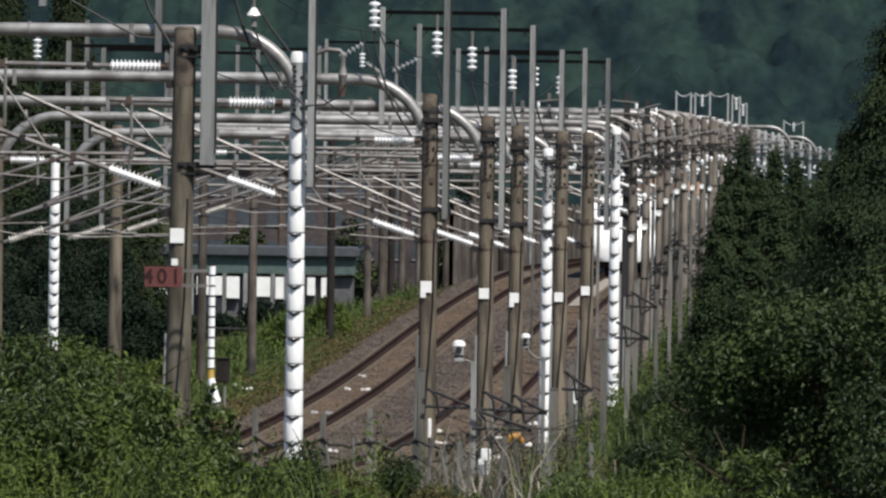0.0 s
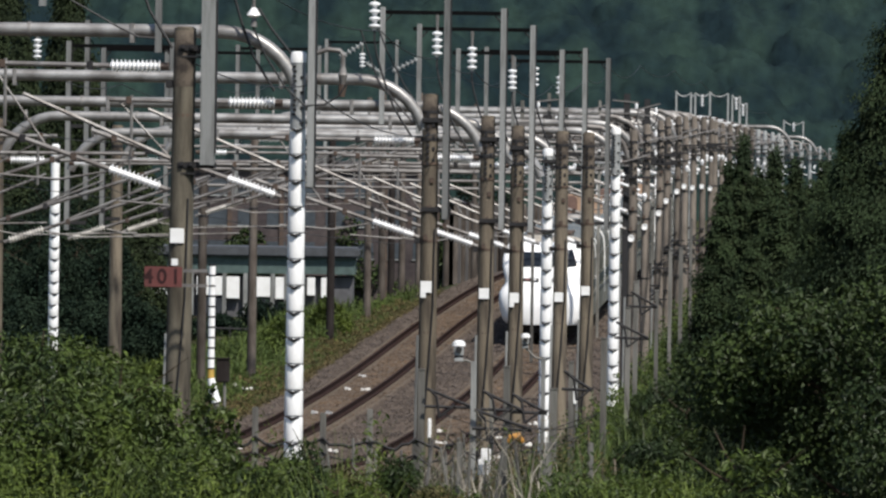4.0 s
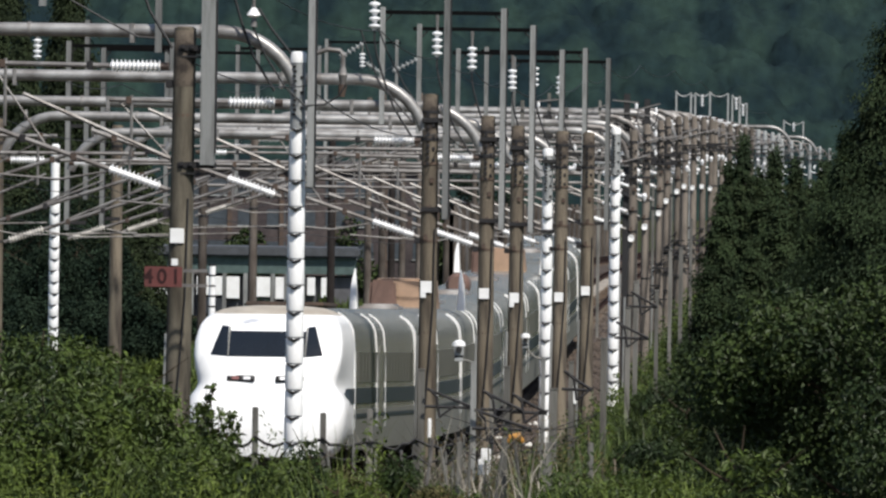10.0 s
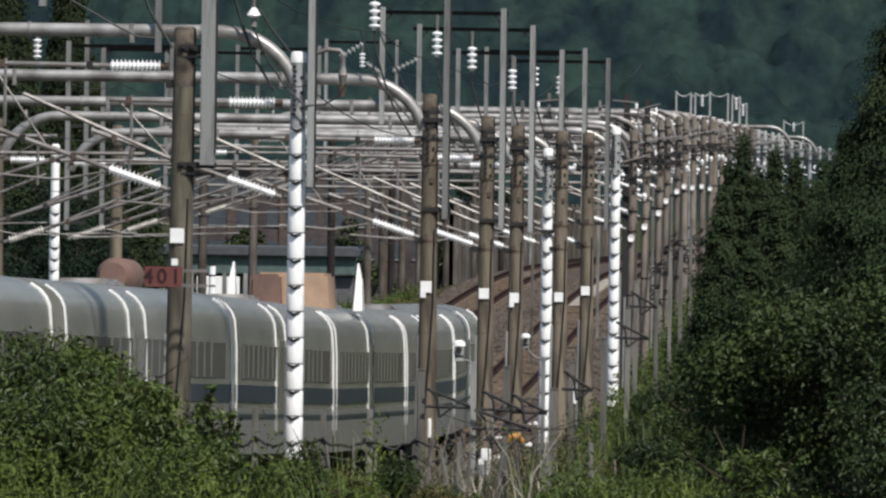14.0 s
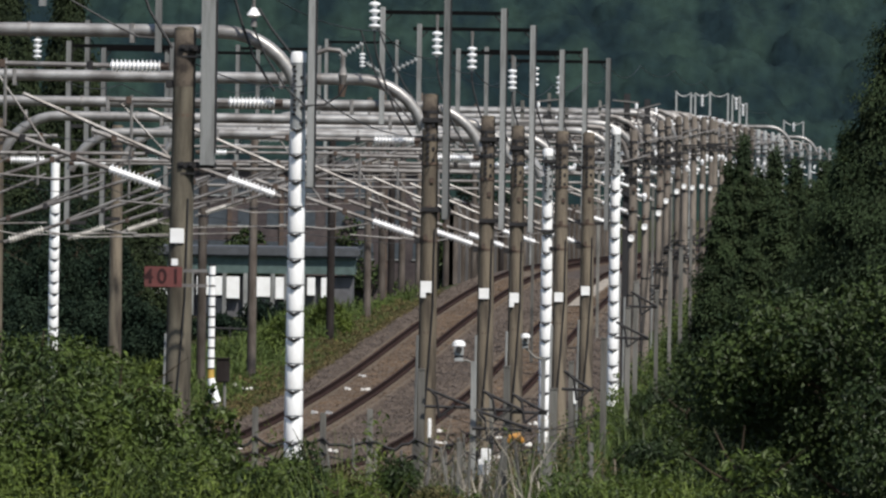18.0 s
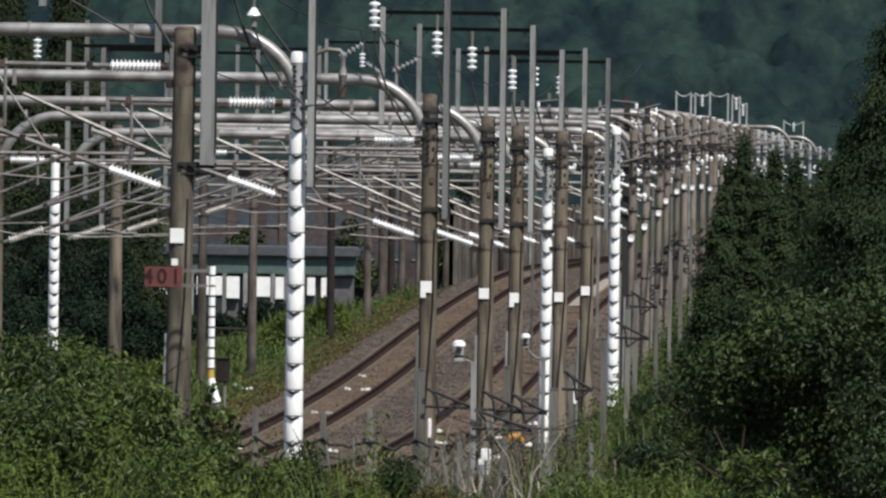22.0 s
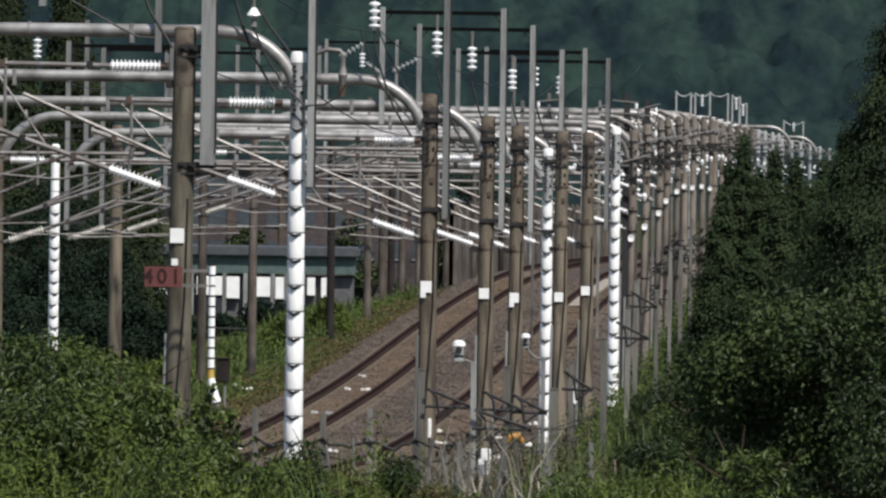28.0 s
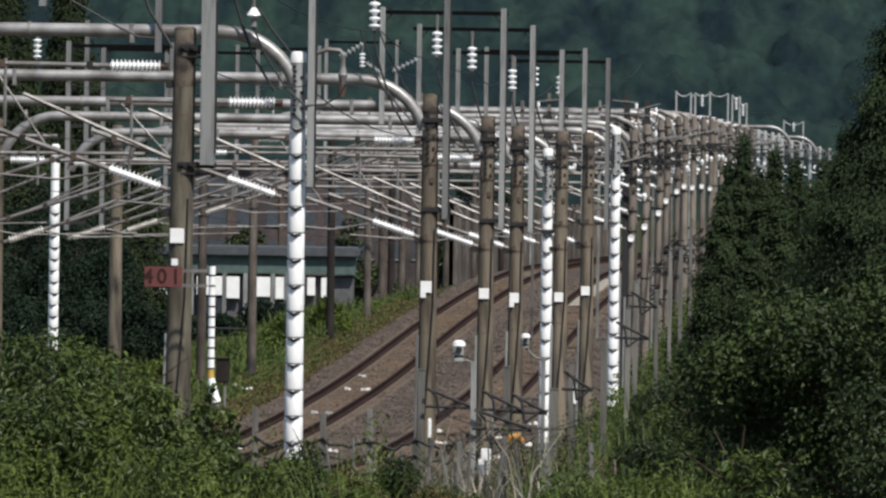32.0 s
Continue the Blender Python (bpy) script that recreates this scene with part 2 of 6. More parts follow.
# ---------------------------------------------------------------- ground
def ground_z(x, y):
    """Height of the land: the railway's shelf, the bank on its far side, flat fields and the wooded hill."""
    y0 = np.clip(y, -400, 1390)
    o = x - glide(y0, 0)
    z = glide(y0, 1) - 0.75
    left = np.clip((-o - 8.2) / 3.0, 0, 1)
    z = z + left * np.interp(y, (240, 330, 365, 395, 450, 800, 1000), (0.4, 0.45, 0.3, 0.55, -2.3, -2.3, 0)) * np.clip((y - 200) / 60, 0, 1)
    z = z - np.clip((-o - 10.3) / 2.4, 0, 1) * np.interp(y, (345, 385, 460, 520), (0, 1.7, 1.7, 0))
    right = np.clip((o - 4.2) / 4, 0, 1)
    z = z + right * np.interp(y, (120, 190, 240, 330, 420), (-0.4, -0.2, 1.2, 1.8, 0.0))
    far = np.clip((np.abs(o) - 40) / 200, 0, 1)
    z = z * (1 - far) + far * -1.0
    hill = np.clip(y - 1230 - 25 * np.sin(x / 70.0), 0, None)
    z = z + np.minimum(hill * 0.42, 260 + 30 * np.sin(x / 190.0))
    side = np.clip(np.abs(x) - 700, 0, None)
    return z + np.minimum(side * 0.25, 120) * (hill <= 0)


def build_ground():
    ys = np.concatenate([np.linspace(-4500, -420, 14), np.linspace(-400, 100, 26), np.linspace(106, 620, 130), np.linspace(640, 1220, 30), np.linspace(1235, 1500, 26), np.linspace(1550, 4500, 20)])
    offs = np.concatenate([[-4500, -3000, -2000, -1200, -800, -500, -300, -160, -90], np.linspace(-50, -14, 12), np.linspace(-12.6, 16, 34), np.linspace(18, 50, 12), [90, 160, 300, 500, 800, 1200, 2000, 3000, 4500]])
    yy, oo = np.meshgrid(ys, offs, indexing="ij")
    fade = np.clip(1 - np.abs(oo) / 400, 0, 1)
    xx = oo + glide(np.clip(yy, -400, 1390), 0) * fade
    zz = ground_z(xx, yy) + 0.06 * np.sin(xx * 1.7 + yy * 0.9) * np.sin(yy * 0.53)
    zz = zz - 9.0 * (yy > 1236) * (yy < 1366) * (np.abs(xx) < 170)
    nx, ny = len(offs), len(ys)
    v = np.stack([xx, yy, zz], -1).reshape(-1, 3)
    i = (np.arange(ny - 1)[:, None] * nx + np.arange(nx - 1)[None]).reshape(-1, 1)
    f = np.concatenate([i, i + 1, i + nx + 1, i + nx], 1)
    ob = cloud("ground", v.tolist(), f.tolist(), SOIL)
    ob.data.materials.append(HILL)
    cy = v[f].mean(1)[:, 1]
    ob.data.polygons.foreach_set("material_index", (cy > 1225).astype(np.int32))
    ob.data.shade_smooth()
    return tagged(ob, "grassy ground along the railway rising to a wooded hill", "ground", kind="structure")


def strip(name, offs_up, ys, material, label="", parent=None):
    """A band that follows the line: a cross-section of (offset, height) swept along."""
    v, f = [], []
    k = len(offs_up)
    for y in ys:
        v += [tuple(along(y, o, u)) for o, u in offs_up]
    for r in range(len(ys) - 1):
        for c in range(k - 1):
            a = r * k + c
            f.append((a, a + 1, a + k + 1, a + k))
    ob = cloud(name, v, f, material, parent)
    return tagged(ob, label) if label else ob


def build_track(centre, label):
    base = thing("railway_track", Matrix(), label, "railway track", "railway tracks", "structure")
    ys = np.concatenate([np.linspace(-380, 100, 40), np.linspace(103, 620, 210), np.linspace(630, 1200, 60)])
    strip("ballast_crown", [(centre - 1.5, -0.3), (centre - 1.1, -0.215), (centre + 1.1, -0.215), (centre + 1.5, -0.3)], ys, TRACKBED, "rust-brown ballast between the rails", base)
    for side in (-1, 1):
        o = centre + side * (GAUGE / 2 + 0.036)
        rail = strip("rail", [(o - 0.09, -0.225), (o - 0.085, -0.17), (o - 0.02, -0.14), (o - 0.02, -0.055), (o - 0.036, -0.035), (o - 0.036, -0.004), (o - 0.026, 0.0), (o + 0.026, 0.0),
                              (o + 0.036, -0.004), (o + 0.036, -0.035), (o + 0.02, -0.055), (o + 0.02, -0.14), (o + 0.085, -0.17), (o + 0.09, -0.225)], ys, RAIL, "rusty steel rail", base)
    v, f = [], []
    for y in np.arange(150, 480, 0.62):
        h = math.radians(heading(y))
        p = along(y, centre, -0.308)
        ax, ay = Vector((math.cos(h), math.sin(h), 0)), Vector((-math.sin(h), math.cos(h), 0))
        n = len(v)
        for sx, sy, sz in itertools.product((-1, 1), (-1, 1), (0, 1)):
            v.append(tuple(p + ax * sx * 1.2 + ay * sy * 0.11 * (1.1 - 0.2 * sz) + Vector((0, 0, 0.1 * sz))))
        f += [tuple(n + q for q in quad) for quad in ((1, 3, 7, 5), (0, 1, 5, 4), (2, 6, 7, 3), (0, 2, 3, 1), (4, 5, 7, 6))]
    tagged(cloud("sleepers", v, f, SLEEPER, base), kind="stuff")
    return base


build_ground()
bed = strip("ballast_bed", [(-SPACING - 3.0, -0.8), (-SPACING - 1.9, -0.26), (-SPACING, -0.23), (-SPACING / 2, -0.27), (0, -0.23), (1.9, -0.26), (3.2, -0.8)],
            np.concatenate([np.linspace(-390, 100, 40), np.linspace(103, 620, 200), np.linspace(630, 1210, 60)]), BALLAST)
tagged(bed, "grey-brown stone ballast bed under both tracks", "ballast bed", kind="structure")
build_track(0.0, "standard-gauge railway track with rusty rails on ballast")
build_track(-SPACING, "standard-gauge railway track with rusty rails on ballast")


# ---------------------------------------------------------------- overhead line: shared meshes
POLE_OFF, LEFT_OFF = 2.75, -9.9
TOP = 7.97


def ring_mesh(name, r, h, material, seg=14):
    return mesh(name, tube([(0, 0, -h / 2), (0, 0, h / 2)], r, seg), material, True)


def shaft_mesh(name, top):
    n = 12
    zs = [-1.2 + (top + 1.2) * i / n for i in range(n + 1)]
    return mesh(name, tube([(0, 0, z) for z in zs], [0.208 - 0.048 * (z + 1.2) / (top + 1.2) for z in zs], 18), CONCRETE, True)


SHAFT = shaft_mesh("shaft", TOP)
NEARSHAFT = SHAFT.copy()
NEARSHAFT.materials[0] = MOSSY
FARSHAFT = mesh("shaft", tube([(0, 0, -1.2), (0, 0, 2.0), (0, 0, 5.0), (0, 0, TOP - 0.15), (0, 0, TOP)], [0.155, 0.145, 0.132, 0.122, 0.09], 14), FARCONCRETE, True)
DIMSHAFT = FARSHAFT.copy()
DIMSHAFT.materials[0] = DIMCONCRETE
HAZESHAFT = FARSHAFT.copy()
HAZESHAFT.materials[0] = PALE
DARKSHAFT = FARSHAFT.copy()
DARKSHAFT.materials[0] = DARKBROWN
CAPM = mesh("cap", tube([(0, 0, TOP - 0.95), (0, 0, TOP - 0.5), (0, 0, TOP - 0.04), (0, 0, TOP + 0.02)], [0.1675, 0.1655, 0.1625, 0.12], 18), CAP, True)
BAND = ring_mesh("band", 0.186, 0.05, RUST)
BANDFAR = ring_mesh("band", 0.142, 0.06, DARK)
BANDBIG = ring_mesh("band", 0.178, 0.06, DARK)
LUG = mesh("lug", box(-0.3, -0.17, -0.05, 0.05, -0.06, 0.06, 0.01), DARK)
STEP = mesh("bolt", box(-0.03, 0.03, -0.03, 0.02, -0.035, 0.035, 0.008), DARK)
# Small rusty block added to stand for a dark smear on the shaft.
SMUDGE = mesh("dark_smear", box(-0.04, 0.05, -0.02, 0.02, -0.06, 0.06, 0.012), RUST)
PLATE = mesh("plate", box(-0.115, 0.115, -0.006, 0.006, -0.12, 0.12, 0.005), WHITE)
PLATEFAR = mesh("plate", box(-0.09, 0.09, -0.006, 0.006, -0.1, 0.1, 0.03), WHITE)
SMALLPLATE = mesh("plate", box(-0.06, 0.06, -0.01, 0.01, -0.06, 0.06, 0.01), WHITE)
CABLE = mesh("down_cable", tube([(-0.16, -0.14, -0.6), (-0.05, -0.24, 1.0), (0.05, -0.235, 2.4), (0.12, -0.2, 3.6), (0.13, -0.17, 5.2)], 0.017, 5), DARK, True)
CONDUIT = mesh("conduit", tube([(-0.23, -0.06, -0.8), (-0.22, -0.06, 1.6), (-0.2, -0.06, 3.0)], 0.03, 6), POST, True)


ARMBAR = mesh("crossarm", box(-0.95, 0.6, -0.04, 0.04, -0.035, 0.035, 0.008), DARK)
SIDEARM = box(-0.42, 0.3, -0.03, 0.03, -0.03, 0.03)
tube([(-0.4, 0, 0), (0.0, 0, 0.32)], 0.028, 5, SIDEARM)
SIDEARM = mesh("side_bracket", SIDEARM, DARK)
STUB = mesh("elbow", tube([(-1.5, 0, 8.1), (-1.0, 0, 8.06), (-0.6, 0, 7.9), (-0.3, 0, 7.6), (-0.14, 0, 7.15)], 0.085, 10), GALV, True)
STRUT = mesh("strut", tube([(-1.2, 0, 0), (0.5, 0, 0.5)], 0.035, 6), GALV, True)
PIN = mesh("pin_insulator", tube([(0, 0, 0), (0, 0, 0.1), (0, 0, 0.16), (0, 0, 0.24)], [0.03, 0.07, 0.085, 0.03], 8), PORCELAIN, True)
RODINS = mesh("strain_rod", ribbed((0, 0, 0), (-0.7, 0, 0.26), 0.04, 0.075, 8, None, 8), PORCELAIN)


def place(name, me, parent, m=None, label=""):
    ob = part(name, me, None, parent, label)
    if m:
        ob.matrix_basis = m
    return ob


def concrete_pole(y, off, plate=4.05, extra=True, label="weathered tapered concrete pole carrying the overhead line", dx=0.0, sink=0.0, dark=False, lean=0.0):
    wide = y == 168.8
    if off > 0:
        drop = float(np.interp(y, (330, 395, 480, 533, 620, 800), (0, 0.5, 1.15, 1.0, 0.6, 0.2)))
        sink, plate = sink + drop, plate and plate + drop + (0.2 if y > 300 else 0)
    p = along(y, off + dx, -sink)
    base = thing("catenary_pole", pose(p.x, p.y, p.z, 0, lean, heading(y)), label, "utility pole", "poles along the tracks")
    flip = 1 if off > 0 else -1
    # Shafts past 560 m are paled: haze put into the colour.
    place("shaft", (NEARSHAFT if wide else SHAFT if y < 300 else DIMSHAFT if off < 0 and y < 560 else FARSHAFT if y < 560 else HAZESHAFT) if not dark else DARKSHAFT, base, Matrix.Diagonal((1.1, 1.1, 1, 1)) if wide else None)
    far = y >= 300 or dark
    if not far:
        place("cap", CAPM, base, Matrix.Diagonal((1.1, 1.1, 1, 1)) if wide else None, "brown-stained pole top")
    heights = [7.62, 7.05, 6.55, 5.55, 4.95, 3.05] if extra else [7.4, 5.0]
    for k, h in enumerate(heights):
        place("band", BANDFAR if far else BANDBIG if k < 2 else BAND, base, pose(0, 0, h))
        if extra and k in (1, 4):
            place("lug", LUG, base, pose(0, 0, h, 0, 0, 0 if flip > 0 else 180))
    if extra and not wide:
        for k in range(9):
            place("bolt", STEP, base, pose(-0.03, -0.165, 6.55 + 0.125 * k))
            if k % 2:
                place("bolt", STEP, base, pose(0.08, -0.145, 6.5 + 0.12 * k))
        for h, x in ((5.62, 0.0), (5.02, -0.06), (6.2, 0.05)):
            place("dark_smear", SMUDGE, base, pose(x, -0.178, h))
    if y > 300 and off > 0:
        wob = 0.16 * math.sin(y * 1.3)
        for h in (6.72, 6.42)[:1 + int(y) % 2]:
            place("crossarm", ARMBAR, base, pose(0.3 * math.sin(y), -0.2, h + wob))
        for x in (-0.75, -0.4, 0.35)[:1 + int(y) % 3]:
            place("pin_insulator", PIN, base, pose(x, -0.2, 6.02 + wob), "white pin insulator")
        place("strain_rod", RODINS, base, pose(-0.2, -0.2, 5.85 - 0.15 * (int(y) % 3)), "white ribbed insulator")
        place("elbow", STUB, base, pose(0, 0, 0.12 * math.sin(y * 2.1), 0, 0, 8 * math.sin(y)), "bent steel pipe end")
        if 350 < y < 490:
            for k, h in enumerate((1.9, 2.5, 3.05)):
                place("side_bracket", SIDEARM, base, pose(0.25 * math.sin(y + 2 * k), -0.2, h + 0.2 * math.sin(y * 0.7 + k)), "dark iron side bracket")
        place("strut", STRUT, base, pose(0, -0.15, 6.9 + wob))
    if plate:
        place("plate", PLATEFAR if far else PLATE, base, pose(-0.03, -0.215, plate, 0, 0, 2), "white square plate")
        if y < 170:
            place("plate", SMALLPLATE, base, pose(-0.06, -0.215, plate - 0.43), "small white plate")
        if plate in (4.0, 3.82):
            place("plate", SMALLPLATE, base, pose(-0.09, -0.212, plate - 0.17), "small white plate")
    if extra:
        place("down_cable", CABLE, base)
        place("conduit", CONDUIT, base)
    return base


SLEEVES = []
for k in range(17):
    z0 = -0.35 + k * 0.465
    r = 0.172 - 0.002 * k
    SLEEVES.append(mesh("sleeve", tube([(0, 0, z0), (0, 0, z0 + 0.02), (0, 0, z0 + 0.42), (0, 0, z0 + 0.435)], [r * 0.975, r, r * 0.995, r * 0.97], 18), SLEEVE, True))
SLIM = [mesh("sleeve", tube([(0, 0, -0.35 + k * 0.3), (0, 0, -0.33 + k * 0.3), (0, 0, -0.08 + k * 0.3), (0, 0, -0.06 + k * 0.3)], [0.130, 0.137, 0.137, 0.130], 14), SLEEVE, True) for k in range(22)]
CORE = mesh("core", tube([(0, 0, -1.2), (0, 0, TOP - 0.18)], [0.15, 0.136], 16), PALE, True)
CORESLIM = mesh("core", tube([(0, 0, -1.2), (0, 0, 7.6), (0, 0, 7.72), (0, 0, 7.76)], [0.12, 0.118, 0.118, 0.06], 14), SLEEVE, True)
# Dark drooping V: the clip together with the shadow cast below it.
CLIPSLIM = mesh("clip", tube([(-0.1, -0.1, 0.01), (0.02, -0.14, -0.02), (0.1, -0.1, 0.02)], [0.012, 0.028, 0.016], 5), DARK)
DOME = mesh("cap", tube([(0, 0, TOP - 0.2), (0, 0, TOP - 0.07), (0, 0, TOP - 0.02), (0, 0, TOP)], [0.146, 0.146, 0.128, 0.08], 16), WHITE, True)
CLIP = mesh("clip", tube([(-0.12, -0.135, 0.015), (0, -0.18, -0.035), (0.12, -0.135, 0.015)], [0.012, 0.034, 0.012], 5), DARK)
DASH = mesh("bolt_plate", box(-0.03, 0.03, -0.16, -0.11, -0.024, 0.024, 0.006), DARK)


def white_pole(y, off, low=0, high=15, label="slender pole in white sleeves with dark clips", slim=False, sink=0.0):
    p = along(y, off, -sink)
    base = thing("sleeved_pole", pose(p.x, p.y, p.z, 0, 0, heading(y)), label, "utility pole", "white sleeved poles")
    place("core", CORESLIM if slim else CORE, base, None, "grey steel core")
    if not slim:
        place("cap", DOME, base)
    if slim:
        for k in range(2, 22):
            place("sleeve", SLIM[k], base)
            place("clip", CLIPSLIM, base, pose(0.03 * math.sin(k * 2.0), -0.012, -0.07 + k * 0.3), "dark clip with the shadow below it in its shape")
        return base
    for k in range(low, high):
        place("sleeve", SLEEVES[k], base)
        place("clip", CLIP, base, pose(0, 0, -0.35 + k * 0.465 + 0.43), "dark clip with the shadow below it in its shape")
    for k in range(11):
        place("bolt_plate", DASH, base, pose(-0.055 + 0.015 * (k % 2), 0.01, 6.85 + 0.085 * k))
    for k in range(4):
        place("bolt_plate", DASH, base, pose(0.08, 0.02, 6.7 + 0.27 * k))
    return base


# beam over both tracks, bent down at its ends
def elbow_path(x_pole, x_in, z):
    s = 1 if x_pole > x_in else -1
    pts = []
    for k in range(9):
        a = k / 8 * math.radians(72)
        pts.append((x_in + s * 1.38 * math.sin(a) / math.sin(math.radians(72)), 0, z - 1.02 * (1 - math.cos(a)) / (1 - math.cos(math.radians(72)))))
    return pts


BEAM_Z = 8.17
LEFT_END = elbow_path(LEFT_OFF + 0.12, LEFT_OFF + 1.5, BEAM_Z)
RIGHT_END = elbow_path(POLE_OFF - 0.12, POLE_OFF - 1.5, BEAM_Z)
BEAM = mesh("pipe", tube(LEFT_END[::-1] + [(x, 0, BEAM_Z) for x in (-8, -6, -4.4, -3, -1.5, 0)] + RIGHT_END, 0.122, 14), PIPE, True)
WIDE_END = elbow_path(3.88, 2.5, BEAM_Z)
HALFBEAM = mesh("pipe", tube(LEFT_END[::-1] + [(x, 0, BEAM_Z) for x in (-8, -6, -4.4, -3, -1.5, 0, 1.4)] + WIDE_END, 0.115, 14), PIPE, True)
FLANGE = mesh("flange", tube([(-0.03, 0, 0), (0.03, 0, 0)], 0.145, 14), GALV, True)
HANGER = mesh("hanger", box(-0.04, 0.04, -0.13, 0.13, -0.22, 0.13, 0.01), GALV)
TRUSS = mesh("lower_bar", tube([(LEFT_OFF, 0, 7.55), (POLE_OFF, 0, 7.55)], 0.05, 8), GALV, True)


def portal_beam(y, bent=True, bar=False, dz=0.0, dx=0.0):
    p = along(y, dx, dz)
    base = thing("portal_beam", pose(p.x, p.y, p.z, 0, 0, heading(y)), "silvery steel pipe beam spanning both tracks between poles", "portal beam", "beams over the tracks")
    place("pipe", BEAM if bent else HALFBEAM, base)
    for x in (-9.2, -6.5, -2.2, 0.9):
        place("flange", FLANGE, base, pose(x, 0, BEAM_Z))
    for x in (-5.9, -0.35):
        place("hanger", HANGER, base, pose(x, 0, BEAM_Z))
    if bar:
        place("lower_bar", TRUSS, base)


# feeder frame: two posts, a crossbar, a hanging string of discs
ROOF = 10.3
POSTM = mesh("post", box(-0.066, 0.066, -0.06, 0.06, 5.4, ROOF + 0.12, 0.008), POST)
POSTWIDE = mesh("post", box(-0.115, 0.115, -0.08, 0.08, 5.2, ROOF + 0.12, 0.008), POST)
POSTSHORT = mesh("post", box(-0.058, 0.058, -0.05, 0.05, 7.75, ROOF + 0.12, 0.008), POST)
LIP = mesh("edge_strip", box(0.068, 0.086, -0.064, 0.064, 5.4, ROOF + 0.12), DARK)
BAR = mesh("crossbar", box(-2.9, 0.1, -0.035, 0.035, ROOF - 0.045, ROOF + 0.045), BLACKBAR)
GUSSET = mesh("gusset", tube([(-0.2, 0, ROOF - 0.05), (-0.06, 0, ROOF - 0.2)], 0.02, 5), DARK)
CLAMP = mesh("clamp", box(-0.5, 0.12, -0.1, 0.07, -0.05, 0.05, 0.01), DARK)
CLAMPTHIN = mesh("clamp", box(-0.46, 0.1, -0.09, 0.05, -0.018, 0.018, 0.006), DARK)
LINK = mesh("link", tube([(0, 0, ROOF - 0.04), (0, 0, ROOF - 0.45), (0, 0, ROOF - 0.5)], [0.045, 0.022, 0.022], 6), GALV)
TAIL = mesh("tail_wire", tube([(0, 0, ROOF - 0.5), (0, 0, ROOF - 1.2), (0.05, 0, ROOF - 1.5), (0.2, 0, ROOF - 2.0), (0.42, 0, ROOF - 2.6), (0.8, 0, ROOF - 3.2)], 0.024, 5), WIRE, True)
DISCS = [mesh("disc", tube([(0, 0, ROOF - 0.42 - 0.15 * k), (0, 0, ROOF - 0.45 - 0.15 * k), (0, 0, ROOF - 0.48 - 0.15 * k), (0, 0, ROOF - 0.53 - 0.15 * k), (0, 0, ROOF - 0.56 - 0.15 * k)], [0.04, 0.118, 0.122, 0.05, 0.04], 14), PORCELAIN, True) for k in range(4)]


def feeder_frame(y, off=POLE_OFF + 0.34, side=1, tail=True, drop=0.0, wide=False, shift=0.0, discs=True):
    p = along(y)
    base = thing("feeder_frame", pose(p.x, p.y, p.z - drop, 0, 0, heading(y)), "grey steel posts with a dark crossbar and hanging insulator discs", "line support", "feeder frames")
    at = lambda x: pose(x, -0.22, 0)
    place("post", POSTWIDE if wide else POSTM, base, at(off))
    place("edge_strip", LIP, base, at(off + (0.05 if wide else 0)), "dark edge")
    place("post", POSTSHORT, base, at(off - side * 2.75))
    place("crossbar", BAR, base, at(off + (0 if side > 0 else 2.8)))
    place("gusset", GUSSET, base, at(off + (0 if side > 0 else 2.75)))
    place("gusset", GUSSET, base, pose(off - (2.75 if side > 0 else 0), -0.22, 0, 0, 0, 180))
    for z in (7.1, 5.2) if wide else () if y == 184.1 else (7.45, 5.6):
        place("clamp", CLAMP, base, pose(off, -0.1, z, 0, 0, 0 if side > 0 else 180))
        for x in (-0.42, -0.28, -0.02) if wide else ():
            place("bolt", STEP, base, pose(off + x, -0.22, z + 0.02))
        if wide:
            place("clamp", CLAMPTHIN, base, pose(off, -0.1, z - 0.14), "thin lower clamp bar")
    if not discs:
        return
    mid = off - side * 1.4 + shift
    place("link", LINK, base, at(mid))
    for d in DISCS:
        place("disc", d, base, at(mid), "white porcelain disc")
    if tail:
        place("tail_wire", TAIL, base, at(mid))


